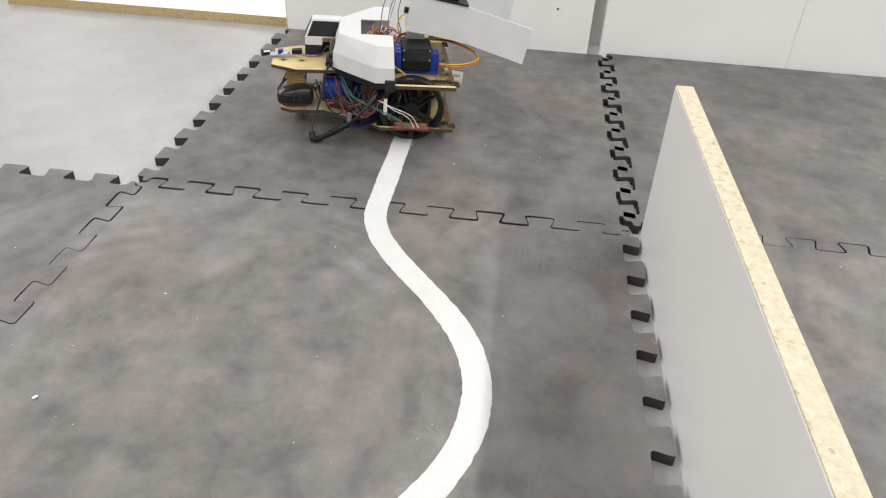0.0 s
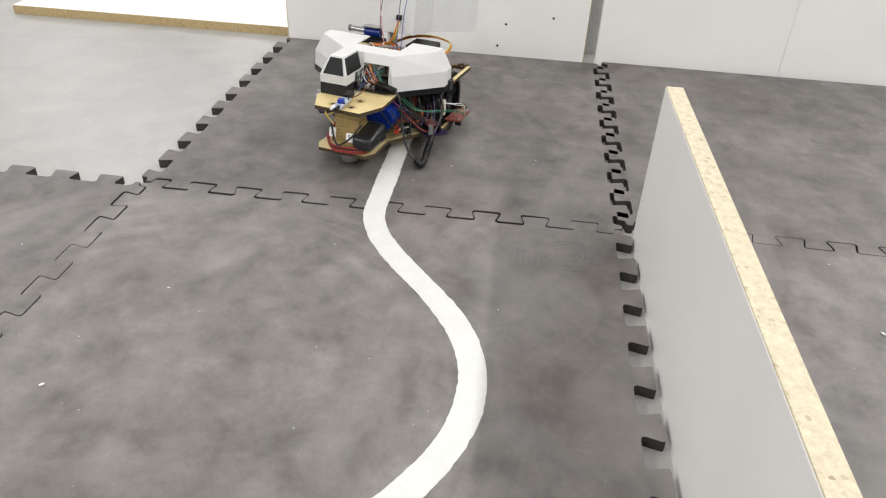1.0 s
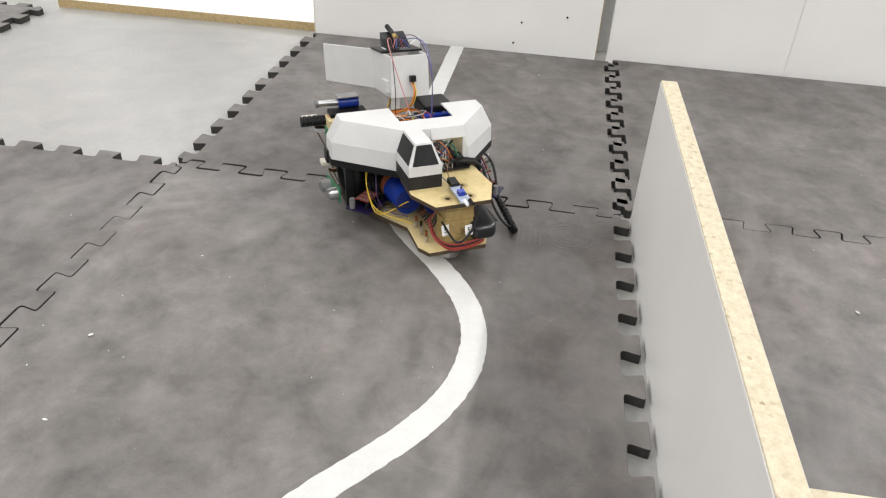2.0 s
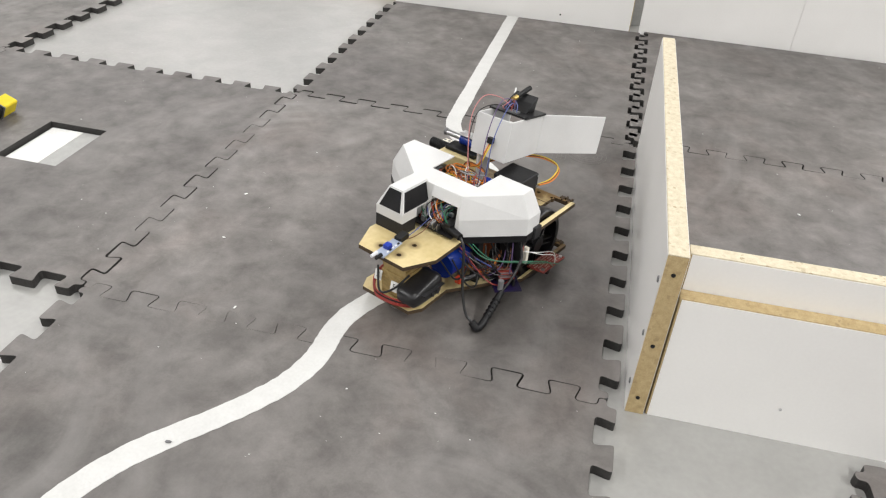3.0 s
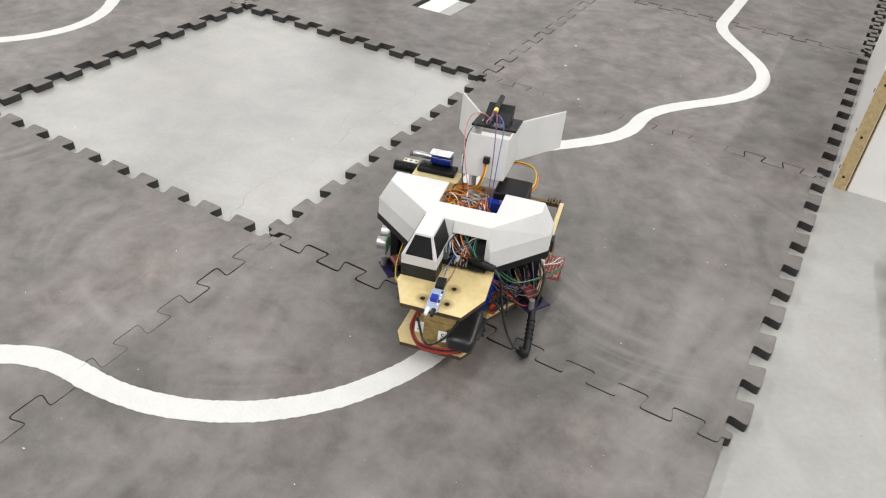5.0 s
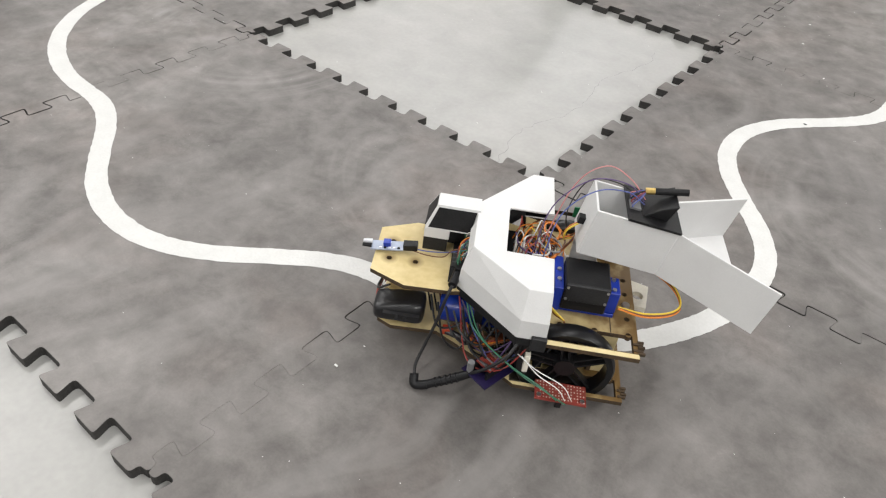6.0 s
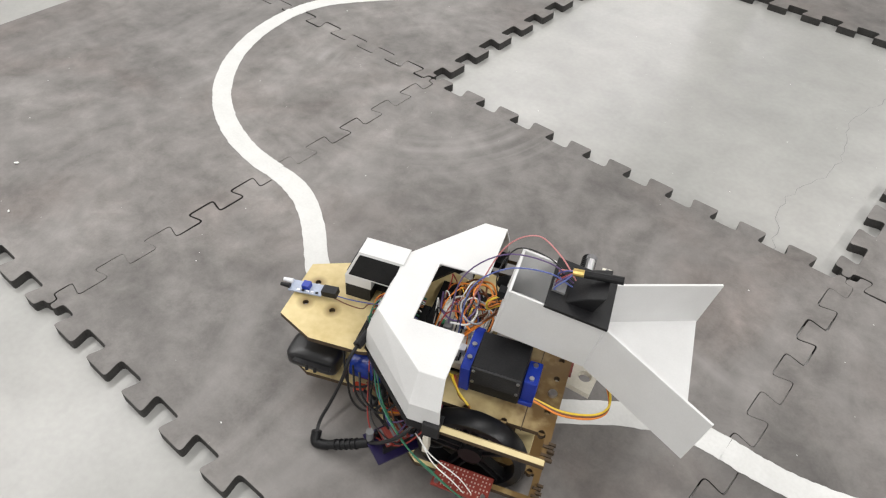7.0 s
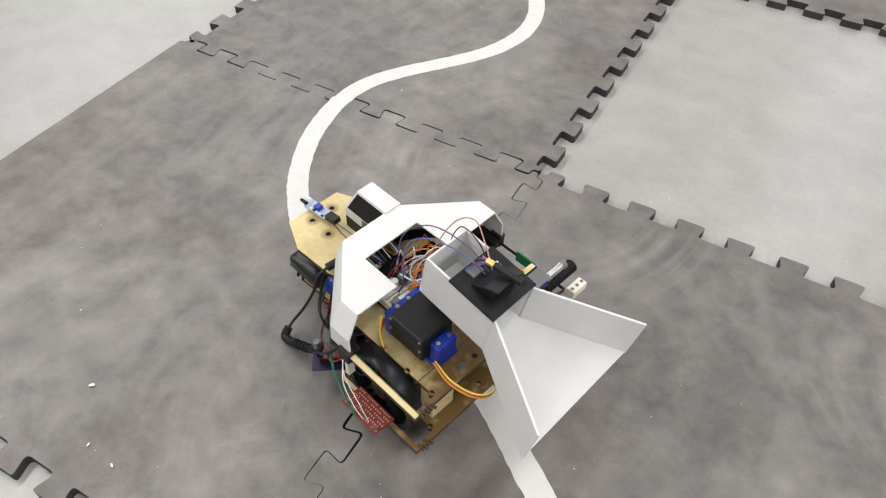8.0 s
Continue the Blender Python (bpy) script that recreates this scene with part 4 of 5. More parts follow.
def root_part(name, bot, label="", m=None):
    ob = new(name)
    ob.parent = bot
    if m is not None:
        ob.matrix_basis = m
    return tagged(ob, label)


def figure(text, size):
    """A flat character, centred, in its own x and y."""
    cu = bpy.data.curves.new("figure", "FONT")
    cu.body, cu.size, cu.align_x, cu.align_y, cu.extrude = text, size, "CENTER", "CENTER", 0.0001
    ob = bpy.data.objects.new("figure", cu)
    me = ob.to_mesh()
    bm = bmesh.new()
    bm.from_mesh(me)
    ob.to_mesh_clear()
    bpy.data.objects.remove(ob)
    bpy.data.curves.remove(cu)
    return bm


def electronics(bot):
    # sensor at the nose
    ir = root_part("nose_sensor", bot, "small pale blue distance sensor with clear diodes", pose(0.122, 0.001, DECK + 0.0042, 0, 6, 2))
    part("board", box(-0.016, 0.016, -0.0065, 0.0065, 0, 0.0014), plain("pale_blue_board", (0.34, 0.39, 0.50), 0.3), ir)
    part("trimmer", box(-0.0035, 0.0035, -0.004, 0.003, 0.0014, 0.0062), BLUE, ir, "blue trimmer")
    for y, mt in ((-0.003, CLEAR), (0.0032, BLACK)):
        part("diode", cyl((0.015, y, 0.003), (0.024, y, 0.0035), 0.0024, 0.0018, 10), mt, ir)
    for k in range(5):
        part("chip", box(-0.013 + 0.0045 * k, -0.0105 + 0.0045 * k, 0.0038, 0.0055, 0.0014, 0.0026), CLEAR if k % 3 else BLACK, ir)
    part("plug", box(-0.030, -0.016, -0.0045, 0.0045, -0.001, 0.005), BLACK, ir)
    # open bay beside the cockpit: power socket, regulator, pins
    bay = root_part("bay_board", bot, "small circuit board with a black barrel plug", pose(0.040, 0.017, DECK + 0.003))
    part("board", box(-0.030, 0.018, -0.037, 0.020, 0, 0.0016), BLACK, bay)
    for k in range(5):
        part("relay", box(0.002 + 0.003 * (k % 2), 0.009 + 0.003 * (k % 2), -0.035 + 0.0065 * k, -0.0305 + 0.0065 * k, 0.0016, 0.006 + 0.002 * (k % 3)), (BLACK, GREY, BLACK, CLEAR, BLACK)[k], bay)
    for k in range(6):
        part("pin", box(0.010 - 0.0003, 0.017, -0.018 + 0.0032 * k, -0.017 + 0.0032 * k, 0.0016, 0.0034 + 0.004 * (k % 2)), STEEL, bay)
    part("socket", box(-0.002, 0.013, 0.004, 0.014, 0.0016, 0.013, 0.0006), BLACK, bay)
    part("regulator", box(-0.003, 0.002, -0.012, -0.002, 0.0016, 0.022), GREY, bay)
    part("regulator_tab", cyl((0.0022, -0.007, 0.018), (0.0028, -0.007, 0.018), 0.0022, n=10), STEEL, bay)
    for k in range(5):
        part("chip", box(-0.026 + 0.005 * k, -0.023 + 0.005 * k, -0.016 + 0.004 * (k % 2), -0.010 + 0.004 * (k % 2), 0.0016, 0.006), (BLACK, CLEAR, BLUE, GREENPCB, GREY)[k], bay)
    part("barrel_plug", cyl((0.047, 0.016, DECK + 0.0105), (0.053, 0.046, DECK + 0.0075), 0.0047, 0.0042, 14), BLACK, bot, "black barrel plug", smooth=True)
    # invented black sheet, added only to darken the deck under the opening
    part("opening_dark_sheet", box(-0.047, 0.010, -0.056, 0.036, DECK + 0.0004, DECK + 0.0030), BLACK, bot, "black sheet added to darken the deck under the open shell")
    # breadboard and modules under the open top
    bb = root_part("breadboard", bot, "white breadboard with chips and jumper wires", pose(-0.020, 0.004, DECK + 0.004))
    part("block", box(-0.024, 0.018, -0.032, 0.032, 0, 0.009, 0.0006), CREAM, bb)
    for k in range(9):
        part("groove", box(-0.022 + 0.0045 * k, -0.0212 + 0.0045 * k, -0.030, 0.030, 0.009, 0.0094), GREY, bb)
    rnd = random.Random(8)
    for k in range(12):
        x, y = rnd.uniform(-0.020, 0.012), rnd.uniform(-0.028, 0.024)
        part("module", box(x, x + rnd.uniform(0.004, 0.010), y, y + rnd.uniform(0.004, 0.009), 0.0095, 0.012 + rnd.uniform(0, 0.010)), rnd.choice((BLACK, BLACK, BLUE, GREENPCB, CLEAR, GREY, STEEL)), bb)
    part("capacitor", cyl((0.006, 0.014, 0.0095), (0.006, 0.014, 0.020), 0.0036, n=12), CLEAR, bb)
    # driver boards on both flanks
    for s in (1, -1):
        d = root_part("motor_driver", bot, "purple driver board with a red chip board on pins", pose(0.004 if s > 0 else 0.008, 0.080 if s > 0 else -0.073, LOW + (0.004 if s > 0 else 0.009), 0, 0, s * 48))
        part("board", box(-0.024, 0.024, -0.016, 0.016, 0, 0.0016), PURPLE, d)
        for k in (-1, 1):
            part("header", box(-0.014, 0.016, 0.008 * k - 0.0012, 0.008 * k + 0.0012, 0.0016, 0.010), BLACK, d)
        part("chip_board", box(-0.011, 0.013, -0.009, 0.009, 0.010, 0.0116), REDPCB, d, "red chip board")
        for k in range(6):
            part("solder_row", box(-0.010 + 0.004 * k, -0.008 + 0.004 * k, -0.0085, 0.0085, 0.0116, 0.0120), GREY if k % 2 else REDPCB, d)
        part("terminal", box(-0.023, -0.015, -0.012, 0.012, 0.0016, 0.010, 0.0005), BLACK, d)
        part("capacitor", cyl((0.020, -0.009, 0.0016), (0.020, -0.009, 0.014), 0.0034, n=12), GREY, d)
    part("white_plug", box(-0.028, -0.023, 0.083, 0.091, 0.040, 0.062, 0.0005), CREAM, bot, "white wire plug")
    # red perforated sensor board at the left rear
    red = root_part("line_sensor", bot, "red perforated sensor board with solder dots", pose(-0.062, 0.0995, LOW + 0.0052, 4, 0, -1))
    part("board", box(-0.024, 0.024, -0.013, 0.011, 0, 0.0016), REDPCB, red)
    for i in range(16):
        for j in range(6):
            if (i * 7 + j * 3) % 6:
                part("pad", box(-0.0225 + 0.0029 * i, -0.0213 + 0.0029 * i, -0.0115 + 0.0037 * j, -0.0100 + 0.0037 * j, 0.0016, 0.0018), PAD, red)
    for x in (-0.020, 0.020):
        part("corner_screw", cyl((x, 0.007, 0.0016), (x, 0.007, 0.0036), 0.0022, n=8), STEEL, red)
    part("eye", box(-0.003, 0.003, -0.004, 0.004, -0.014, 0.0), BLACK, red)
    # spare pieces on the lower deck
    part("red_connector", box(0.046, 0.056, 0.046, 0.053, LOW + 0.010, LOW + 0.018, 0.0006), plain("red_plug", (0.55, 0.06, 0.02), 0.4), bot, "orange-red power connector")
    part("wire_sleeve", tube([(0.052, 0.050, LOW + 0.013), (0.025, 0.060, LOW + 0.013), (0.006, 0.068, LOW + 0.018)], 0.0036, 8, 5), GLOSS, bot)
    for p in ((0.1190, -0.0145, LOW + 0.024), (0.1225, 0.012, LOW + 0.022)):
        part("tag", box(-0.0005, 0.0005, -0.0045, 0.0045, -0.006, 0.006), PAPER, bot, "white paper tag with a dark mark", m=pose(*p, 0, -14, 8))
        part("tag_figure", figure("5", 0.009), BLACK, bot, m=pose(*p, 0, -14, 8) @ Matrix(((0, 0, 1, 0.0007), (1, 0, 0, 0), (0, 1, 0, 0), (0, 0, 0, 1))))
    for k in range(8):
        part("small_screw", cyl((0.100 - 0.006 * k, -0.030 + 0.002 * (k % 3), LOW), (0.100 - 0.006 * k, -0.030 + 0.002 * (k % 3), LOW + 0.008 + 0.003 * (k % 2)), 0.0016, n=7), (STEEL, BROWN, BLACK)[k % 3], bot)


def scoop(bot):
    """The tilted white tail scoop on its mast, its servo, and the sensor on it."""
    sv = root_part("tail_servo", bot, "black servo in a blue mount", pose(0, -0.021, 0.0005))
    part("case", box(-0.0885, -0.0475, 0.0375, 0.0755, 0.0925, 0.1245, 0.0012), BLACK, sv, "black servo case")
    part("lid", box(-0.0880, -0.0480, 0.0720, 0.0765, 0.1045, 0.1240, 0.0006), CHARCOAL, sv)
    for x0, x1, y0, y1, z1 in ((-0.1000, -0.0889, 0.0440, 0.0665, 0.1130), (-0.0471, -0.0385, 0.0290, 0.0740, 0.1165)):
        part("ear", box(x0, x1, y0, y1, DECK + 0.0036, z1, 0.0006), BLUE, sv, "blue mounting ear")
        for y in (0.0485, 0.062):
            part("ear_screw", cyl(((x0 + x1) / 2, y, z1), ((x0 + x1) / 2, y, z1 + 0.0016), 0.0021, n=9), STEEL, sv)
    part("mount", box(-0.0860, -0.0500, 0.0400, 0.0700, DECK + 0.0035, 0.0924, 0.0008), BLACK, sv, "black mount block")
    part("foot_plate", box(-0.0995, -0.0405, 0.0400, 0.0680, DECK - 0.0015, DECK + 0.0035, 0.0006), BLUE, sv, "thin blue foot plate")
    for x in (-0.086, -0.050):
        for z in (0.1075, 0.121):
            part("case_screw", cyl((x, 0.0765, z), (x, 0.0774, z), 0.0014, n=8), STEEL, sv)
    part("mast", box(-0.0830, -0.0560, -0.0160, -0.0125, DECK, 0.139, 0.0008), SHELL, bot, "white printed mast")
    part("mast_foot", box(-0.0860, -0.0540, -0.024, -0.006, DECK, 0.094, 0.001), SHELL, bot)
    # u runs back along the scoop, w up from its rim
    m = Matrix.Translation((-0.0612, 0.0005, 0.1872)) @ Matrix.Rotation(radians(0.7), 4, "Z") @ Matrix(((-math.cos(radians(9)), 0, -math.sin(radians(9)), 0), (0, -1, 0, 0), (-math.sin(radians(9)), 0, math.cos(radians(9)), 0), (0, 0, 0, 1)))
    sc = root_part("scoop", bot, "white plastic scoop with flared side walls", m)
    h, b = -0.0500, 0.0765
    W0, W1, U1 = 0.0244, 0.0700, 0.1615
    t = 0.0022

    def wall(p, q, thick, z0=h, z1=0.0):
        p, q = Vector((*p, 0)), Vector((*q, 0))
        d = (q - p).normalized()
        n = Vector((-d.y, d.x, 0)) * thick
        ring = [p, q, q + n, p + n]
        return solid([(v.x, v.y, z0) for v in ring] + [(v.x, v.y, z1) for v in ring], [(0, 1, 2, 3), (4, 5, 6, 7), (0, 1, 5, 4), (1, 2, 6, 5), (2, 3, 7, 6), (3, 0, 4, 7)], bevel=0.0003)

    part("front_wall", wall((0, W0), (0, -W0), t), SHELL, sc)
    for s in (1, -1):
        part("side_wall", wall((t, s * W0), (b, s * W0), -s * t), SHELL, sc)
        part("flared_wall", wall((b, s * W0), (U1, s * W1), -s * t), SHELL, sc)
    part("bottom", prism(ccw([(t, -W0 + t), (b, -W0 + t), (U1, -W1 + t), (U1, W1 - t), (b, W0 - t), (t, W0 - t)]), h, h + t), SHELL, sc)
    part("plug", box(-0.006, 0.001, -0.006, 0.001, -0.031, -0.024), BLACK, sc, "black wire plug")
    part("servo_arm", box(0.006, 0.030, W0, W0 + 0.004, -0.044, -0.030), SHELL, sc)
    # sensor plate
    pl = part("sensor_plate", box(0.028, b + 0.001, -W0 - 0.002, W0 + 0.002, 0.0003, 0.0026), BLACK, sc, "black plate over the scoop")
    x0, x1 = 0.042, 0.064
    v = [(x0, -0.016, 0.0026), (x1, -0.016, 0.0026), (x1, 0.016, 0.0026), (x0, 0.016, 0.0026), (x0 + 0.013, -0.016, 0.014), (x1 + 0.004, -0.016, 0.021), (x1 + 0.004, 0.016, 0.021), (x0 + 0.013, 0.016, 0.014)]
    part("sensor_wedge", solid(v, [(0, 1, 2, 3), (4, 5, 6, 7), (0, 1, 5, 4), (1, 2, 6, 5), (2, 3, 7, 6), (3, 0, 4, 7)], bevel=0.0006), BLACK, pl, "black wedge holding a laser sensor")
    part("barrel", cyl((0.048, 0.003, 0.0185), (0.076, 0.003, 0.0265), 0.0032, n=12), BLACK, pl)
    part("brass_tip", cyl((0.040, 0.003, 0.0162), (0.0478, 0.003, 0.0184), 0.0030, n=12), GOLD, pl, "brass sensor tip")
    part("chip", box(0.030, 0.040, -0.010, 0.002, 0.0026, 0.0046), GREY, pl)
    rw = random.Random(3)
    for k, c in enumerate(("blue", "violet", "red", "black", "blue", "pink")):
        y = -0.010 + 0.004 * k
        part("sensor_wire", tube([(0.041, 0.002 + 0.0006 * k, 0.0155), (0.036, y * 0.6, 0.012 + rw.uniform(0, 0.004)), (0.031, y, 0.006), (0.034, y * 0.8, 0.0035)], 0.0006, 6, 4), WIRES[c], pl, smooth=True)
    for k in range(5):
        part("hot_glue", cyl((0.042 + 0.004 * k, 0.0165, 0.0030), (0.042 + 0.004 * k, 0.0175, 0.0034), 0.0012, n=6), CLEAR, pl)


def right_side(bot):
    part("wood_block", box(-0.112, -0.086, -0.096, -0.036, DECK, 0.103, 0.0008), PLY, bot, "pale wooden block")
    part("rod_base", box(-0.116, -0.094, -0.092, -0.044, 0.1032, 0.109, 0.0008), BLACK, bot)
    rc, prof = bmesh.new(), [(0.0001, -0.128)]
    for k in range(13):
        y = -0.1275 + 0.0031 * k
        prof += [(0.0060, y), (0.0069, y + 0.0003), (0.0069, y + 0.0017), (0.0060, y + 0.0020)]
    prof += [(0.0060, -0.086), (0.0001, -0.086)]
    rings = [[rc.verts.new((-0.112 + q * math.cos(g), y, 0.0955 + q * math.sin(g))) for q, y in prof] for g in (2 * math.pi * k / 20 for k in range(20))]
    for i in range(20):
        for j in range(len(prof) - 1):
            rc.faces.new((rings[i][j], rings[i][j + 1], rings[(i + 1) % 20][j + 1], rings[(i + 1) % 20][j]))
    bmesh.ops.recalc_face_normals(rc, faces=rc.faces[:])
    part("ribbed_barrel", rc, BLACK, bot, "black ribbed barrel")
    part("blue_capsule", cyl((-0.112, -0.078, 0.1165), (-0.112, -0.052, 0.1165), 0.0072, n=14), BLUE_WRAP, bot, "blue capsule", smooth=True)
    part("steel_cover", box(-0.120, -0.104, -0.080, -0.052, 0.1240, 0.1260, 0.0006), STEEL, bot)
    part("steel_rod", cyl((-0.114, -0.103, 0.1170), (-0.114, -0.078, 0.1165), 0.0040, n=12), STEEL, bot, smooth=True)
    part("rod_end", cyl((-0.114, -0.107, 0.1170), (-0.114, -0.103, 0.1170), 0.0052, 0.0044, 12), GREY, bot)
    for k in range(4):
        part("silver_lead", tube([(-0.103, -0.118 + 0.003 * k, 0.0885 - 0.0012 * k), (-0.100, -0.105, 0.0880 - 0.0012 * k), (-0.096, -0.092, 0.0890)], 0.0009, 6, 3), STEEL, bot)
    part("terminal_block", box(-0.136, -0.126, -0.122, -0.102, 0.086, 0.095, 0.0006), CREAM, bot, "white terminal block")
    for k in range(3):
        part("terminal_screw", cyl((-0.131, -0.119 + 0.007 * k, 0.095), (-0.131, -0.119 + 0.007 * k, 0.0955), 0.0018, n=8), GREY, bot)
    part("green_board", box(-0.088, -0.064, -0.1015, -0.1000, DECK, 0.098), GREENPCB, bot, "small upright green board")
    us = root_part("ultrasonic_sensor", bot, "ultrasonic sensor with two silver cans", pose(-0.036, -0.104, 0.035, 0, 0, 8))
    part("board", box(-0.022, 0.022, -0.0015, 0.0, -0.010, 0.010), GREENPCB, us)
    for x in (-0.012, 0.012):
        part("can", cyl((x, -0.0015, 0), (x, -0.0135, 0), 0.0080, n=18), STEEL, us, "silver can")
        part("mesh", cyl((x, -0.0136, 0), (x, -0.0140, 0), 0.0064, n=18), GREY, us)
    part("white_bracket", prism(ccw([(-0.149, -0.036), (-0.120, -0.046), (-0.112, -0.010), (-0.143, -0.002)]), 0.052, 0.058, holes=[hole_ring(-0.136, -0.020, 0.006, 14)]), CREAM, bot, "white plastic bracket with a round hole")
    part("bracket_board", box(-0.124, -0.119, -0.040, -0.014, 0.058, 0.060), REDPCB, bot)
    part("side_bracket", box(-0.080, -0.066, -0.112, -0.102, 0.052, 0.058, 0.0008), CREAM, bot)


def cables(bot):
    def wire(colour, pts, r=0.0006, label=""):
        part("wire", tube(pts, r, 6, 6), WIRES[colour], bot, label, smooth=True)

    # thick black power lead that drags over the mats
    part("power_lead", tube([(0.053, 0.046, DECK + 0.0075), (0.057, 0.055, 0.082), (0.062, 0.060, 0.058), (0.070, 0.069, 0.032), (0.076, 0.080, 0.015), (0.0755, 0.090, 0.0085)], 0.0016, 8), WIRES["black"], bot, "black power lead", smooth=True)
    part("lead_elbow", tube([(0.0758, 0.088, 0.0095), (0.0745, 0.0945, 0.0030), (0.0685, 0.0955, 0.0030), (0.0615, 0.0955, 0.0055)], 0.0046, 10), BLACK, bot, "black angled plug lying on the floor", smooth=True)
    part("lead_sleeve", tube([(0.0635, 0.0956, 0.0050), (0.043, 0.0935, 0.0150), (0.024, 0.0910, 0.0255)], 0.0042, 10), BLACK, bot, "black plug sleeve", smooth=True)
    part("power_lead", tube([(0.026, 0.0913, 0.0245), (0.010, 0.095, 0.041), (-0.006, 0.094, 0.060), (-0.018, 0.080, 0.076)], 0.0017, 8), WIRES["black"], bot, "black power lead", smooth=True)
    for k in range(5):
        u = 0.12 + 0.17 * k
        p = Vector((0.0575, 0.0950, 0.0078)).lerp(Vector((0.030, 0.0920, 0.0220)), u)
        q = Vector((-0.028, -0.0038, 0.0140)).normalized() * 0.0008
        part("sleeve_rib", cyl(p - q, p + q, 0.0050, n=12), BLACK, bot)
    wire("green", [(0.040, 0.042, 0.084), (0.026, 0.066, 0.060), (-0.008, 0.096, 0.054), (-0.040, 0.108, 0.044), (-0.058, 0.110, 0.030)], 0.0007)
    wire("green", [(0.038, 0.044, 0.084), (0.020, 0.070, 0.058), (-0.014, 0.098, 0.050), (-0.046, 0.110, 0.040), (-0.066, 0.113, 0.030)], 0.0007)
    wire("white", [(-0.020, 0.090, 0.060), (-0.036, 0.104, 0.054), (-0.056, 0.110, 0.046), (-0.066, 0.108, 0.029)], 0.0005)
    wire("white", [(-0.016, 0.088, 0.060), (-0.034, 0.100, 0.056), (-0.060, 0.106, 0.047), (-0.072, 0.106, 0.029)], 0.0005)
    rnd = random.Random(21)
    # loops along the left flank, under the shell
    for i, c in enumerate(("violet", "black", "red", "brown", "black", "violet", "blue", "black")):
        y = 0.060 + 0.020 * rnd.random()
        wire(c, [(0.040 + rnd.uniform(-0.01, 0.01), 0.040, 0.070 + rnd.uniform(-0.02, 0.008)), (0.030 + rnd.uniform(-0.02, 0.01), y, 0.040 + rnd.uniform(-0.008, 0.01)), (0.000 + rnd.uniform(-0.01, 0.01), y + 0.012, 0.036 + rnd.uniform(-0.006, 0.012)), (-0.018 + rnd.uniform(-0.012, 0.006), y, 0.055 + rnd.uniform(0, 0.02)), (-0.030, 0.055, 0.078)], 0.0007)
    # black leads sagging between the decks, added to thicken the shade there
    for i in range(12):
        x = 0.056 - 0.008 * i
        y = 0.046 + 0.026 * rnd.random() + (0.010 if x < 0.01 else 0.0)
        wire("black", [(x + 0.016, y - 0.016, 0.072 + rnd.uniform(-0.008, 0.004)), (x + 0.006, y, 0.046 + rnd.uniform(-0.012, 0.012)), (x - 0.012, y + 0.002, 0.036 + rnd.uniform(-0.008, 0.012)), (x - 0.026, y - 0.010, 0.058 + rnd.uniform(-0.006, 0.012))], 0.0011)
    for i, c in enumerate(("brown", "brown", "red", "orange", "brown")):
        wire(c, [(0.046 - 0.004 * i, 0.044, 0.040 + 0.002 * i), (0.024, 0.058 + 0.002 * i, 0.046 - 0.002 * i), (0.000, 0.064 + 0.001 * i, 0.050), (-0.022, 0.056, 0.044 + 0.003 * i)], 0.0009)
    # right flank
    for i, c in enumerate(("yellow", "black", "violet", "yellow")):
        y = -0.055 - 0.020 * rnd.random()
        wire(c, [(0.060 + rnd.uniform(-0.01, 0.01), -0.036, 0.050 + rnd.uniform(-0.02, 0.02)), (0.040, y, 0.034 + rnd.uniform(-0.006, 0.01)), (0.014, y - 0.006, 0.040 + rnd.uniform(0, 0.02)), (-0.010, y, 0.062 + rnd.uniform(0, 0.015)), (-0.030, -0.050, 0.078)], 0.0007)
    # red and black leads round the nose post
    for c, k in (("red", 0), ("red", 1), ("black", 2), ("red", 3)):
        z = LOW + 0.003 + 0.0022 * k
        wire(c, [(0.092, -0.024, LOW + 0.026), (0.112, -0.026 + 0.001 * k, LOW + 0.014), (0.126, -0.012, z), (0.1285, 0.006, z), (0.125, 0.022, z), (0.116, 0.034, min(z, LOW + 0.007)), (0.100, 0.030, LOW + 0.004), (0.086, 0.022, LOW + 0.004)], 0.0011)
    wire("black", [(0.116, -0.018, LOW + 0.034), (0.128, -0.004, LOW + 0.012), (0.126, 0.014, LOW + 0.022), (0.114, 0.026, LOW + 0.040)], 0.0013)
    # arcs from the sensor plate down into the shell
    wire("violet", [(-0.106, -0.004, 0.184), (-0.086, 0.002, 0.204), (-0.052, 0.010, 0.208), (-0.024, 0.016, 0.178), (-0.016, 0.016, 0.120)])
    wire("blue", [(-0.106, 0.000, 0.184), (-0.086, 0.008, 0.200), (-0.056, 0.018, 0.202), (-0.032, 0.020, 0.172), (-0.026, 0.018, 0.114)])
    wire("pink", [(-0.108, -0.006, 0.184), (-0.090, -0.014, 0.200), (-0.068, -0.024, 0.203), (-0.044, -0.022, 0.178), (-0.024, -0.004, 0.112)])
    wire("black", [(-0.104, -0.008, 0.183), (-0.082, -0.016, 0.192), (-0.056, -0.022, 0.186), (-0.044, -0.022, 0.150), (-0.050, -0.020, 0.118)])
    # servo lead: an orange loop behind, then up to the mast
    for c, k in (("orange", 0), ("brown", 1), ("yellow", 2)):
        e = 0.0011 * k
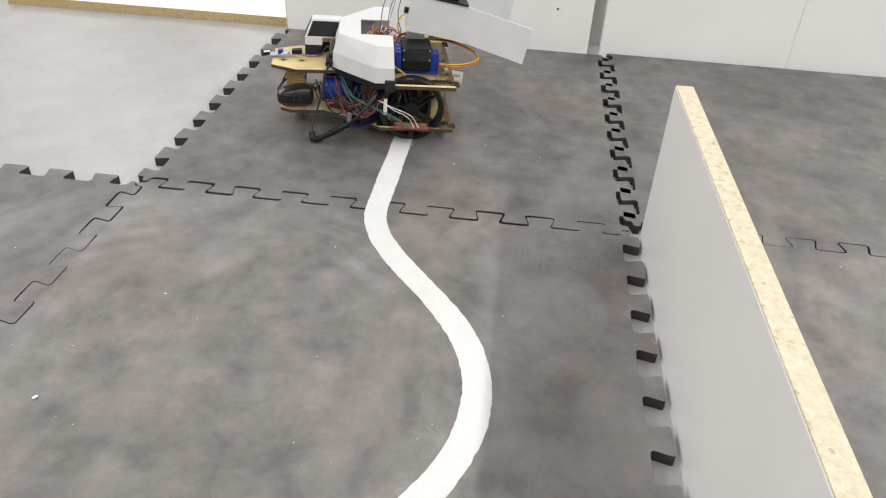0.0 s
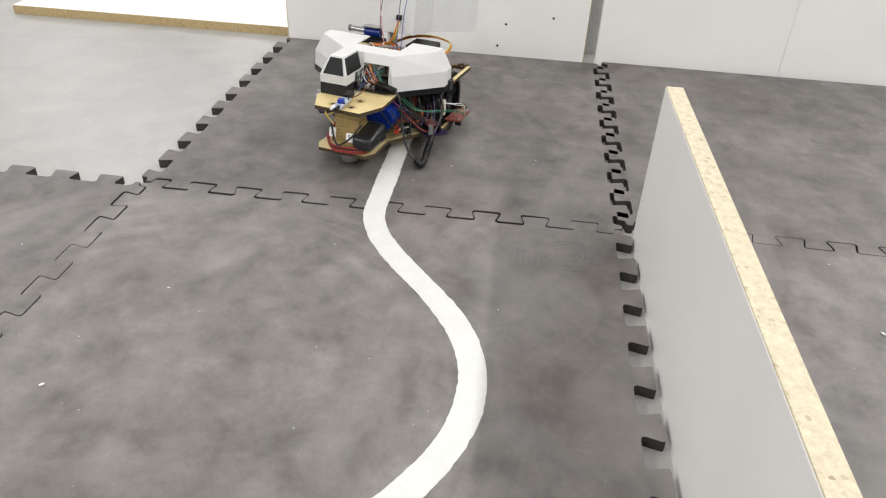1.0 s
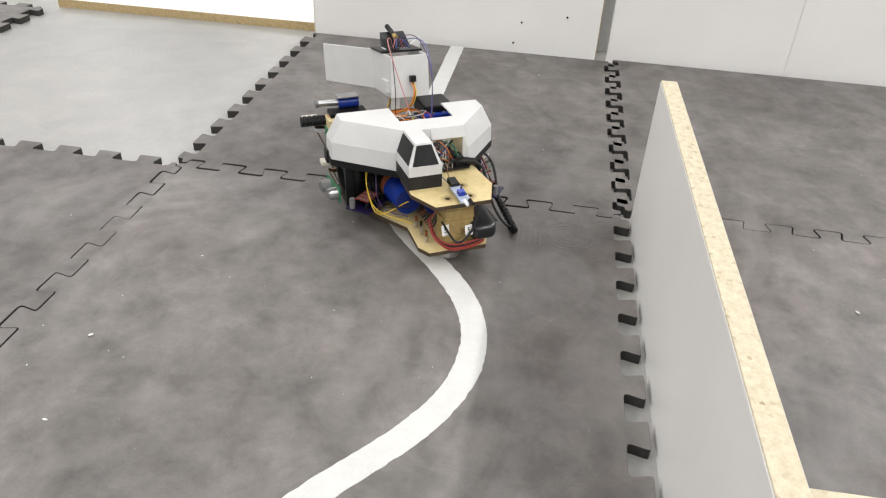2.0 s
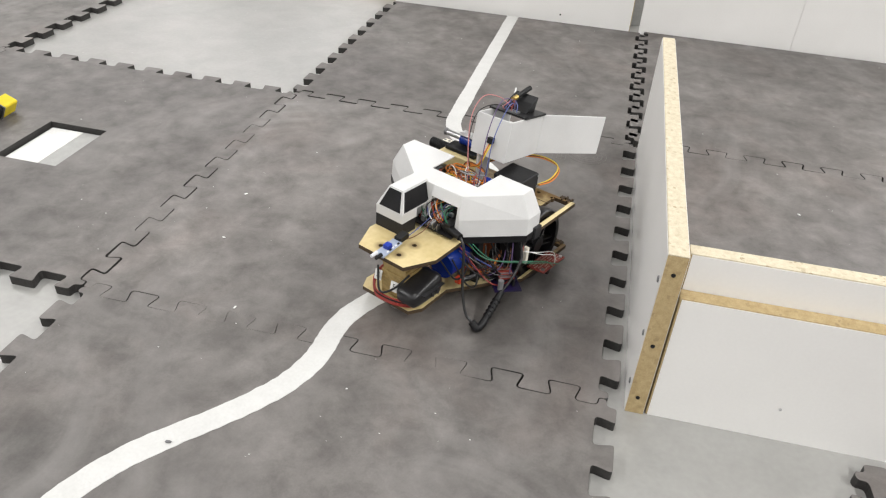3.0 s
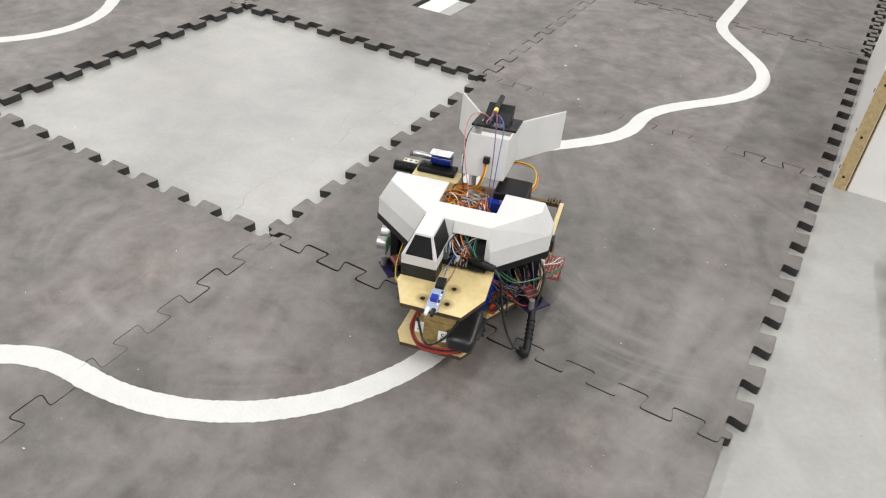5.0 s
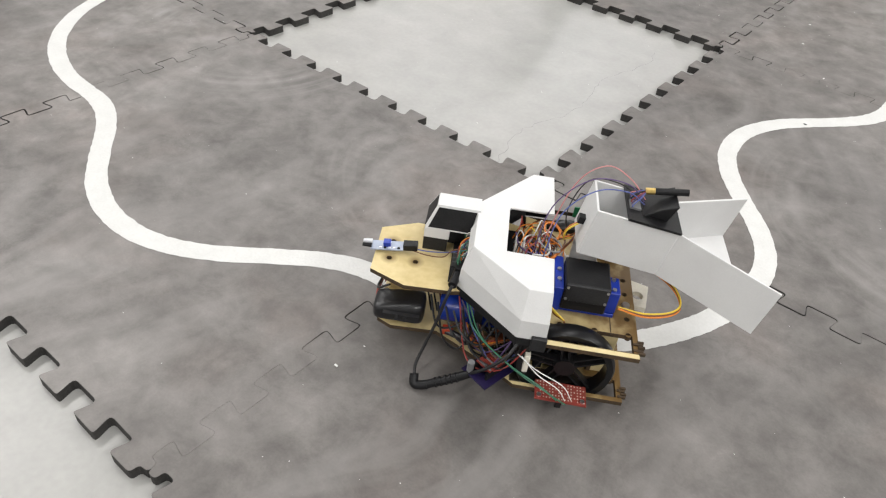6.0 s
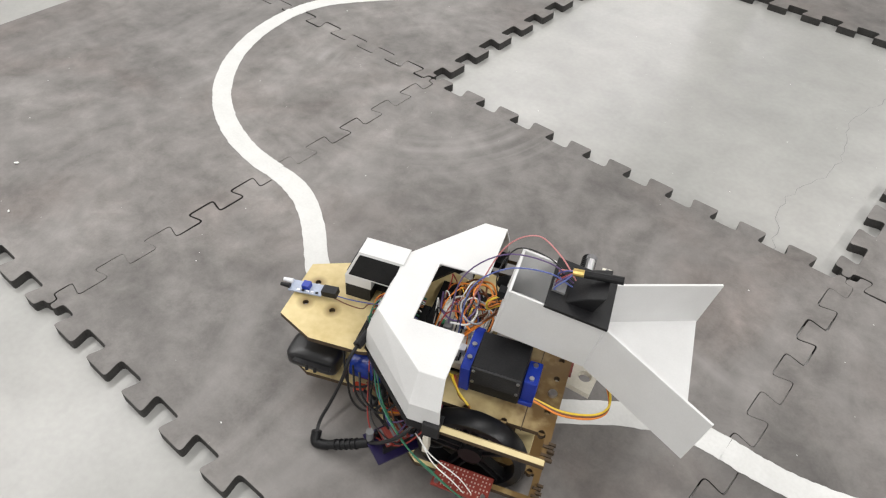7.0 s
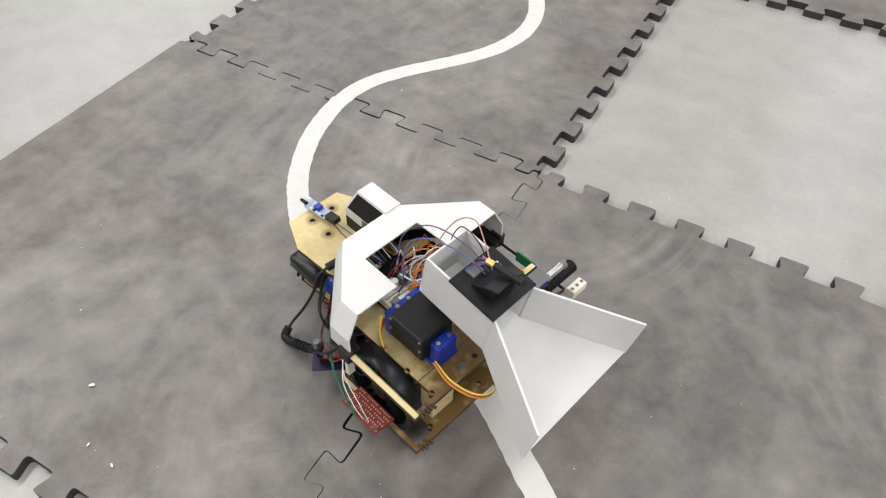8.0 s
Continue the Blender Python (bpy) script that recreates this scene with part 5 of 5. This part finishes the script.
        wire(c, [(-0.100, 0.052 - e, 0.102), (-0.124, 0.056 - e, 0.1005 + e), (-0.148, 0.052 - e, 0.104 + e), (-0.157, 0.040 - e, 0.107 + e), (-0.148, 0.020 - e, 0.112 + e), (-0.118, -0.002 - e, 0.116 + e), (-0.084, -0.020, 0.112 + e)], 0.0009)
        wire(c, [(-0.054, 0.002 + e, 0.157), (-0.044, 0.002 + e, 0.146), (-0.044, -0.004 + e, 0.130), (-0.052, -0.022 + e, 0.118), (-0.074, -0.034 + e, 0.108)], 0.0009)
        wire(("orange", "orange", "brown")[k], [(-0.030, 0.016 - 3 * e, 0.108), (-0.044, 0.006, 0.122 + e), (-0.060, -0.030, 0.116 + e), (-0.050, -0.036 + e, 0.106), (-0.026, -0.020, 0.108)], 0.0009)
    for c, k in (("yellow", 0), ("yellow", 1), ("red", 2), ("brown", 3)):
        wire(c, [(-0.030 - 0.002 * k, 0.050, DECK + 0.016), (-0.042, 0.062, DECK + 0.012 - 0.001 * k), (-0.052, 0.067, DECK + 0.006), (-0.054, 0.0665 + 0.001 * (k - 1.5), DECK - 0.003)], 0.0009)
    # jumpers over the breadboard and in the bay
    names = [*WIRES, "orange", "red", "black", "brown", "white"]
    for k in range(20):
        x0, y0, x1, y1 = rnd.uniform(-0.040, 0.0), rnd.uniform(-0.044, 0.028), rnd.uniform(-0.042, 0.002), rnd.uniform(-0.044, 0.028)
        top = rnd.uniform(0.110, 0.128)
        wire(rnd.choice(names), [(x0, y0, 0.100), ((2 * x0 + x1) / 3 + rnd.uniform(-0.006, 0.006), (2 * y0 + y1) / 3, top), ((x0 + 2 * x1) / 3, (y0 + 2 * y1) / 3 + rnd.uniform(-0.006, 0.006), top - 0.003), (x1, y1, 0.100)])
    for k in range(14):
        cx, cy, r0, z = -0.026 + rnd.uniform(-0.012, 0.010), -0.014 + rnd.uniform(-0.014, 0.012), rnd.uniform(0.009, 0.019), 0.104 + 0.0014 * k
        a0, turn = rnd.uniform(0, 6.28), rnd.choice((3.6, 4.4, 5.2))
        wire(("orange", "brown", "white", "violet", "brown", "orange", "grey")[k % 7], [(cx + r0 * math.cos(a0 + turn * q) * (1.0 - 0.25 * q), cy + 1.2 * r0 * math.sin(a0 + turn * q), z + 0.004 * math.sin(3 * q + k)) for q in (0, 0.2, 0.4, 0.6, 0.8, 1.0)], 0.0009)
    for k in range(26):
        y0, y1 = rnd.uniform(-0.020, 0.020), rnd.uniform(-0.016, 0.032)
        top = rnd.uniform(0.102, 0.119)
        wire(("white", "blue", "green", "red", "black", "white", "green", "orange", "black")[k % 9], [(0.014, y0, 0.100), (0.030 + rnd.uniform(0, 0.010), y0 + 0.004, top), (0.044 + rnd.uniform(-0.004, 0.010), (y0 + y1) / 2, top - 0.005), (0.042 + rnd.uniform(0, 0.008), y1, 0.091)])
    wire("brown", [(0.100, 0.002, DECK + 0.005), (0.082, 0.004, DECK + 0.003), (0.066, 0.006, DECK + 0.006), (0.058, 0.010, 0.104), (0.046, 0.012, 0.110)])
    wire("blue", [(0.094, 0.000, DECK + 0.005), (0.080, -0.002, DECK + 0.003), (0.062, -0.003, DECK + 0.005), (0.046, 0.002, 0.100)])
    wire("orange", [(-0.060, -0.080, DECK + 0.002), (-0.082, -0.086, DECK + 0.012), (-0.104, -0.094, 0.104)])
    for k in range(8):
        wire(("black", "black", "brown", "red")[k % 4], [(0.086 - 0.006 * k, -0.020, LOW + 0.006), (0.080 - 0.006 * k, 0.002 * k - 0.004, LOW + 0.022 + 0.002 * (k % 3)), (0.070 - 0.006 * k, 0.024, LOW + 0.012)], 0.001)


BOT = robot()

# seconds, x, y and heading (degrees) of the robot
DRIVE = [
    (0, 0.2351, 0.2563, 192.5),
    (0.5, 0.2338, 0.2181, 221.6),
    (1, 0.2693, 0.2027, 256.3),
    (1.2, 0.2865, 0.1888, 272.2),
    (1.75, 0.3352, 0.0198, 298.3),
    (2.3, 0.3948, -0.1576, 299.6),
    (2.5, 0.4275, -0.2385, 292.6),
    (2.7, 0.4352, -0.3168, 279.3),
    (3, 0.4026, -0.4443, 245.8),
    (3.5, 0.3109, -0.6243, 250.9),
    (4, 0.2106, -0.7978, 235.3),
    (4.2, 0.1860, -0.8762, 248.6),
    (4.75, 0.2342, -1.0874, 289.1),
    (5.3, 0.2977, -1.2957, 267.0),
    (5.5, 0.2697, -1.3679, 251.5),
    (5.7, 0.2184, -1.4192, 235.5),
    (6, 0.1238, -1.4874, 213.1),
    (6.2, 0.0489, -1.4975, 198.0),
    (6.5, -0.0666, -1.5413, 202.2),
    (7, -0.2449, -1.6400, 201.8),
    (7.2, -0.3279, -1.6461, 186.6),
    (7.5, -0.4496, -1.6043, 153.6),
    (7.7, -0.5255, -1.5432, 148.9),
    (8, -0.6353, -1.5215, 165.1),
]


def glide(t):
    """The robot's place and heading between the rows."""
    for a, b in zip(DRIVE, DRIVE[1:]):
        if t <= b[0]:
            k = (t - a[0]) / (b[0] - a[0])
            return [p + (q - p) * k for p, q in zip(a[1:], b[1:])]
    return list(DRIVE[-1][1:])


def motions():
    walk(BOT, [(t, pose(x, y, 0.0008, 0, -2.0, a)) for t, x, y, a in DRIVE])
    wheels = [o for o in BOT.children if o.name.startswith("wheel")]
    for s, w in zip((1, -1), wheels):
        rows, roll, last = [], 0.0, None
        for i in range(81):
            x, y, a = glide(i / 10)
            c, d = math.cos(radians(a)), math.sin(radians(a))
            spot = (x + WHEEL_X * c - s * WHEEL_Y * d, y + WHEEL_X * d + s * WHEEL_Y * c)
            if last:
                ahead = (spot[0] - last[0]) * c + (spot[1] - last[1]) * d
                roll += max(-80.0, min(80.0, math.degrees(ahead / WHEEL_R)))
            last = spot
            rows.append((i / 10, pose(WHEEL_X, s * WHEEL_Y, WHEEL_R, 0, roll, 0)))
        walk(w, rows)


motions()
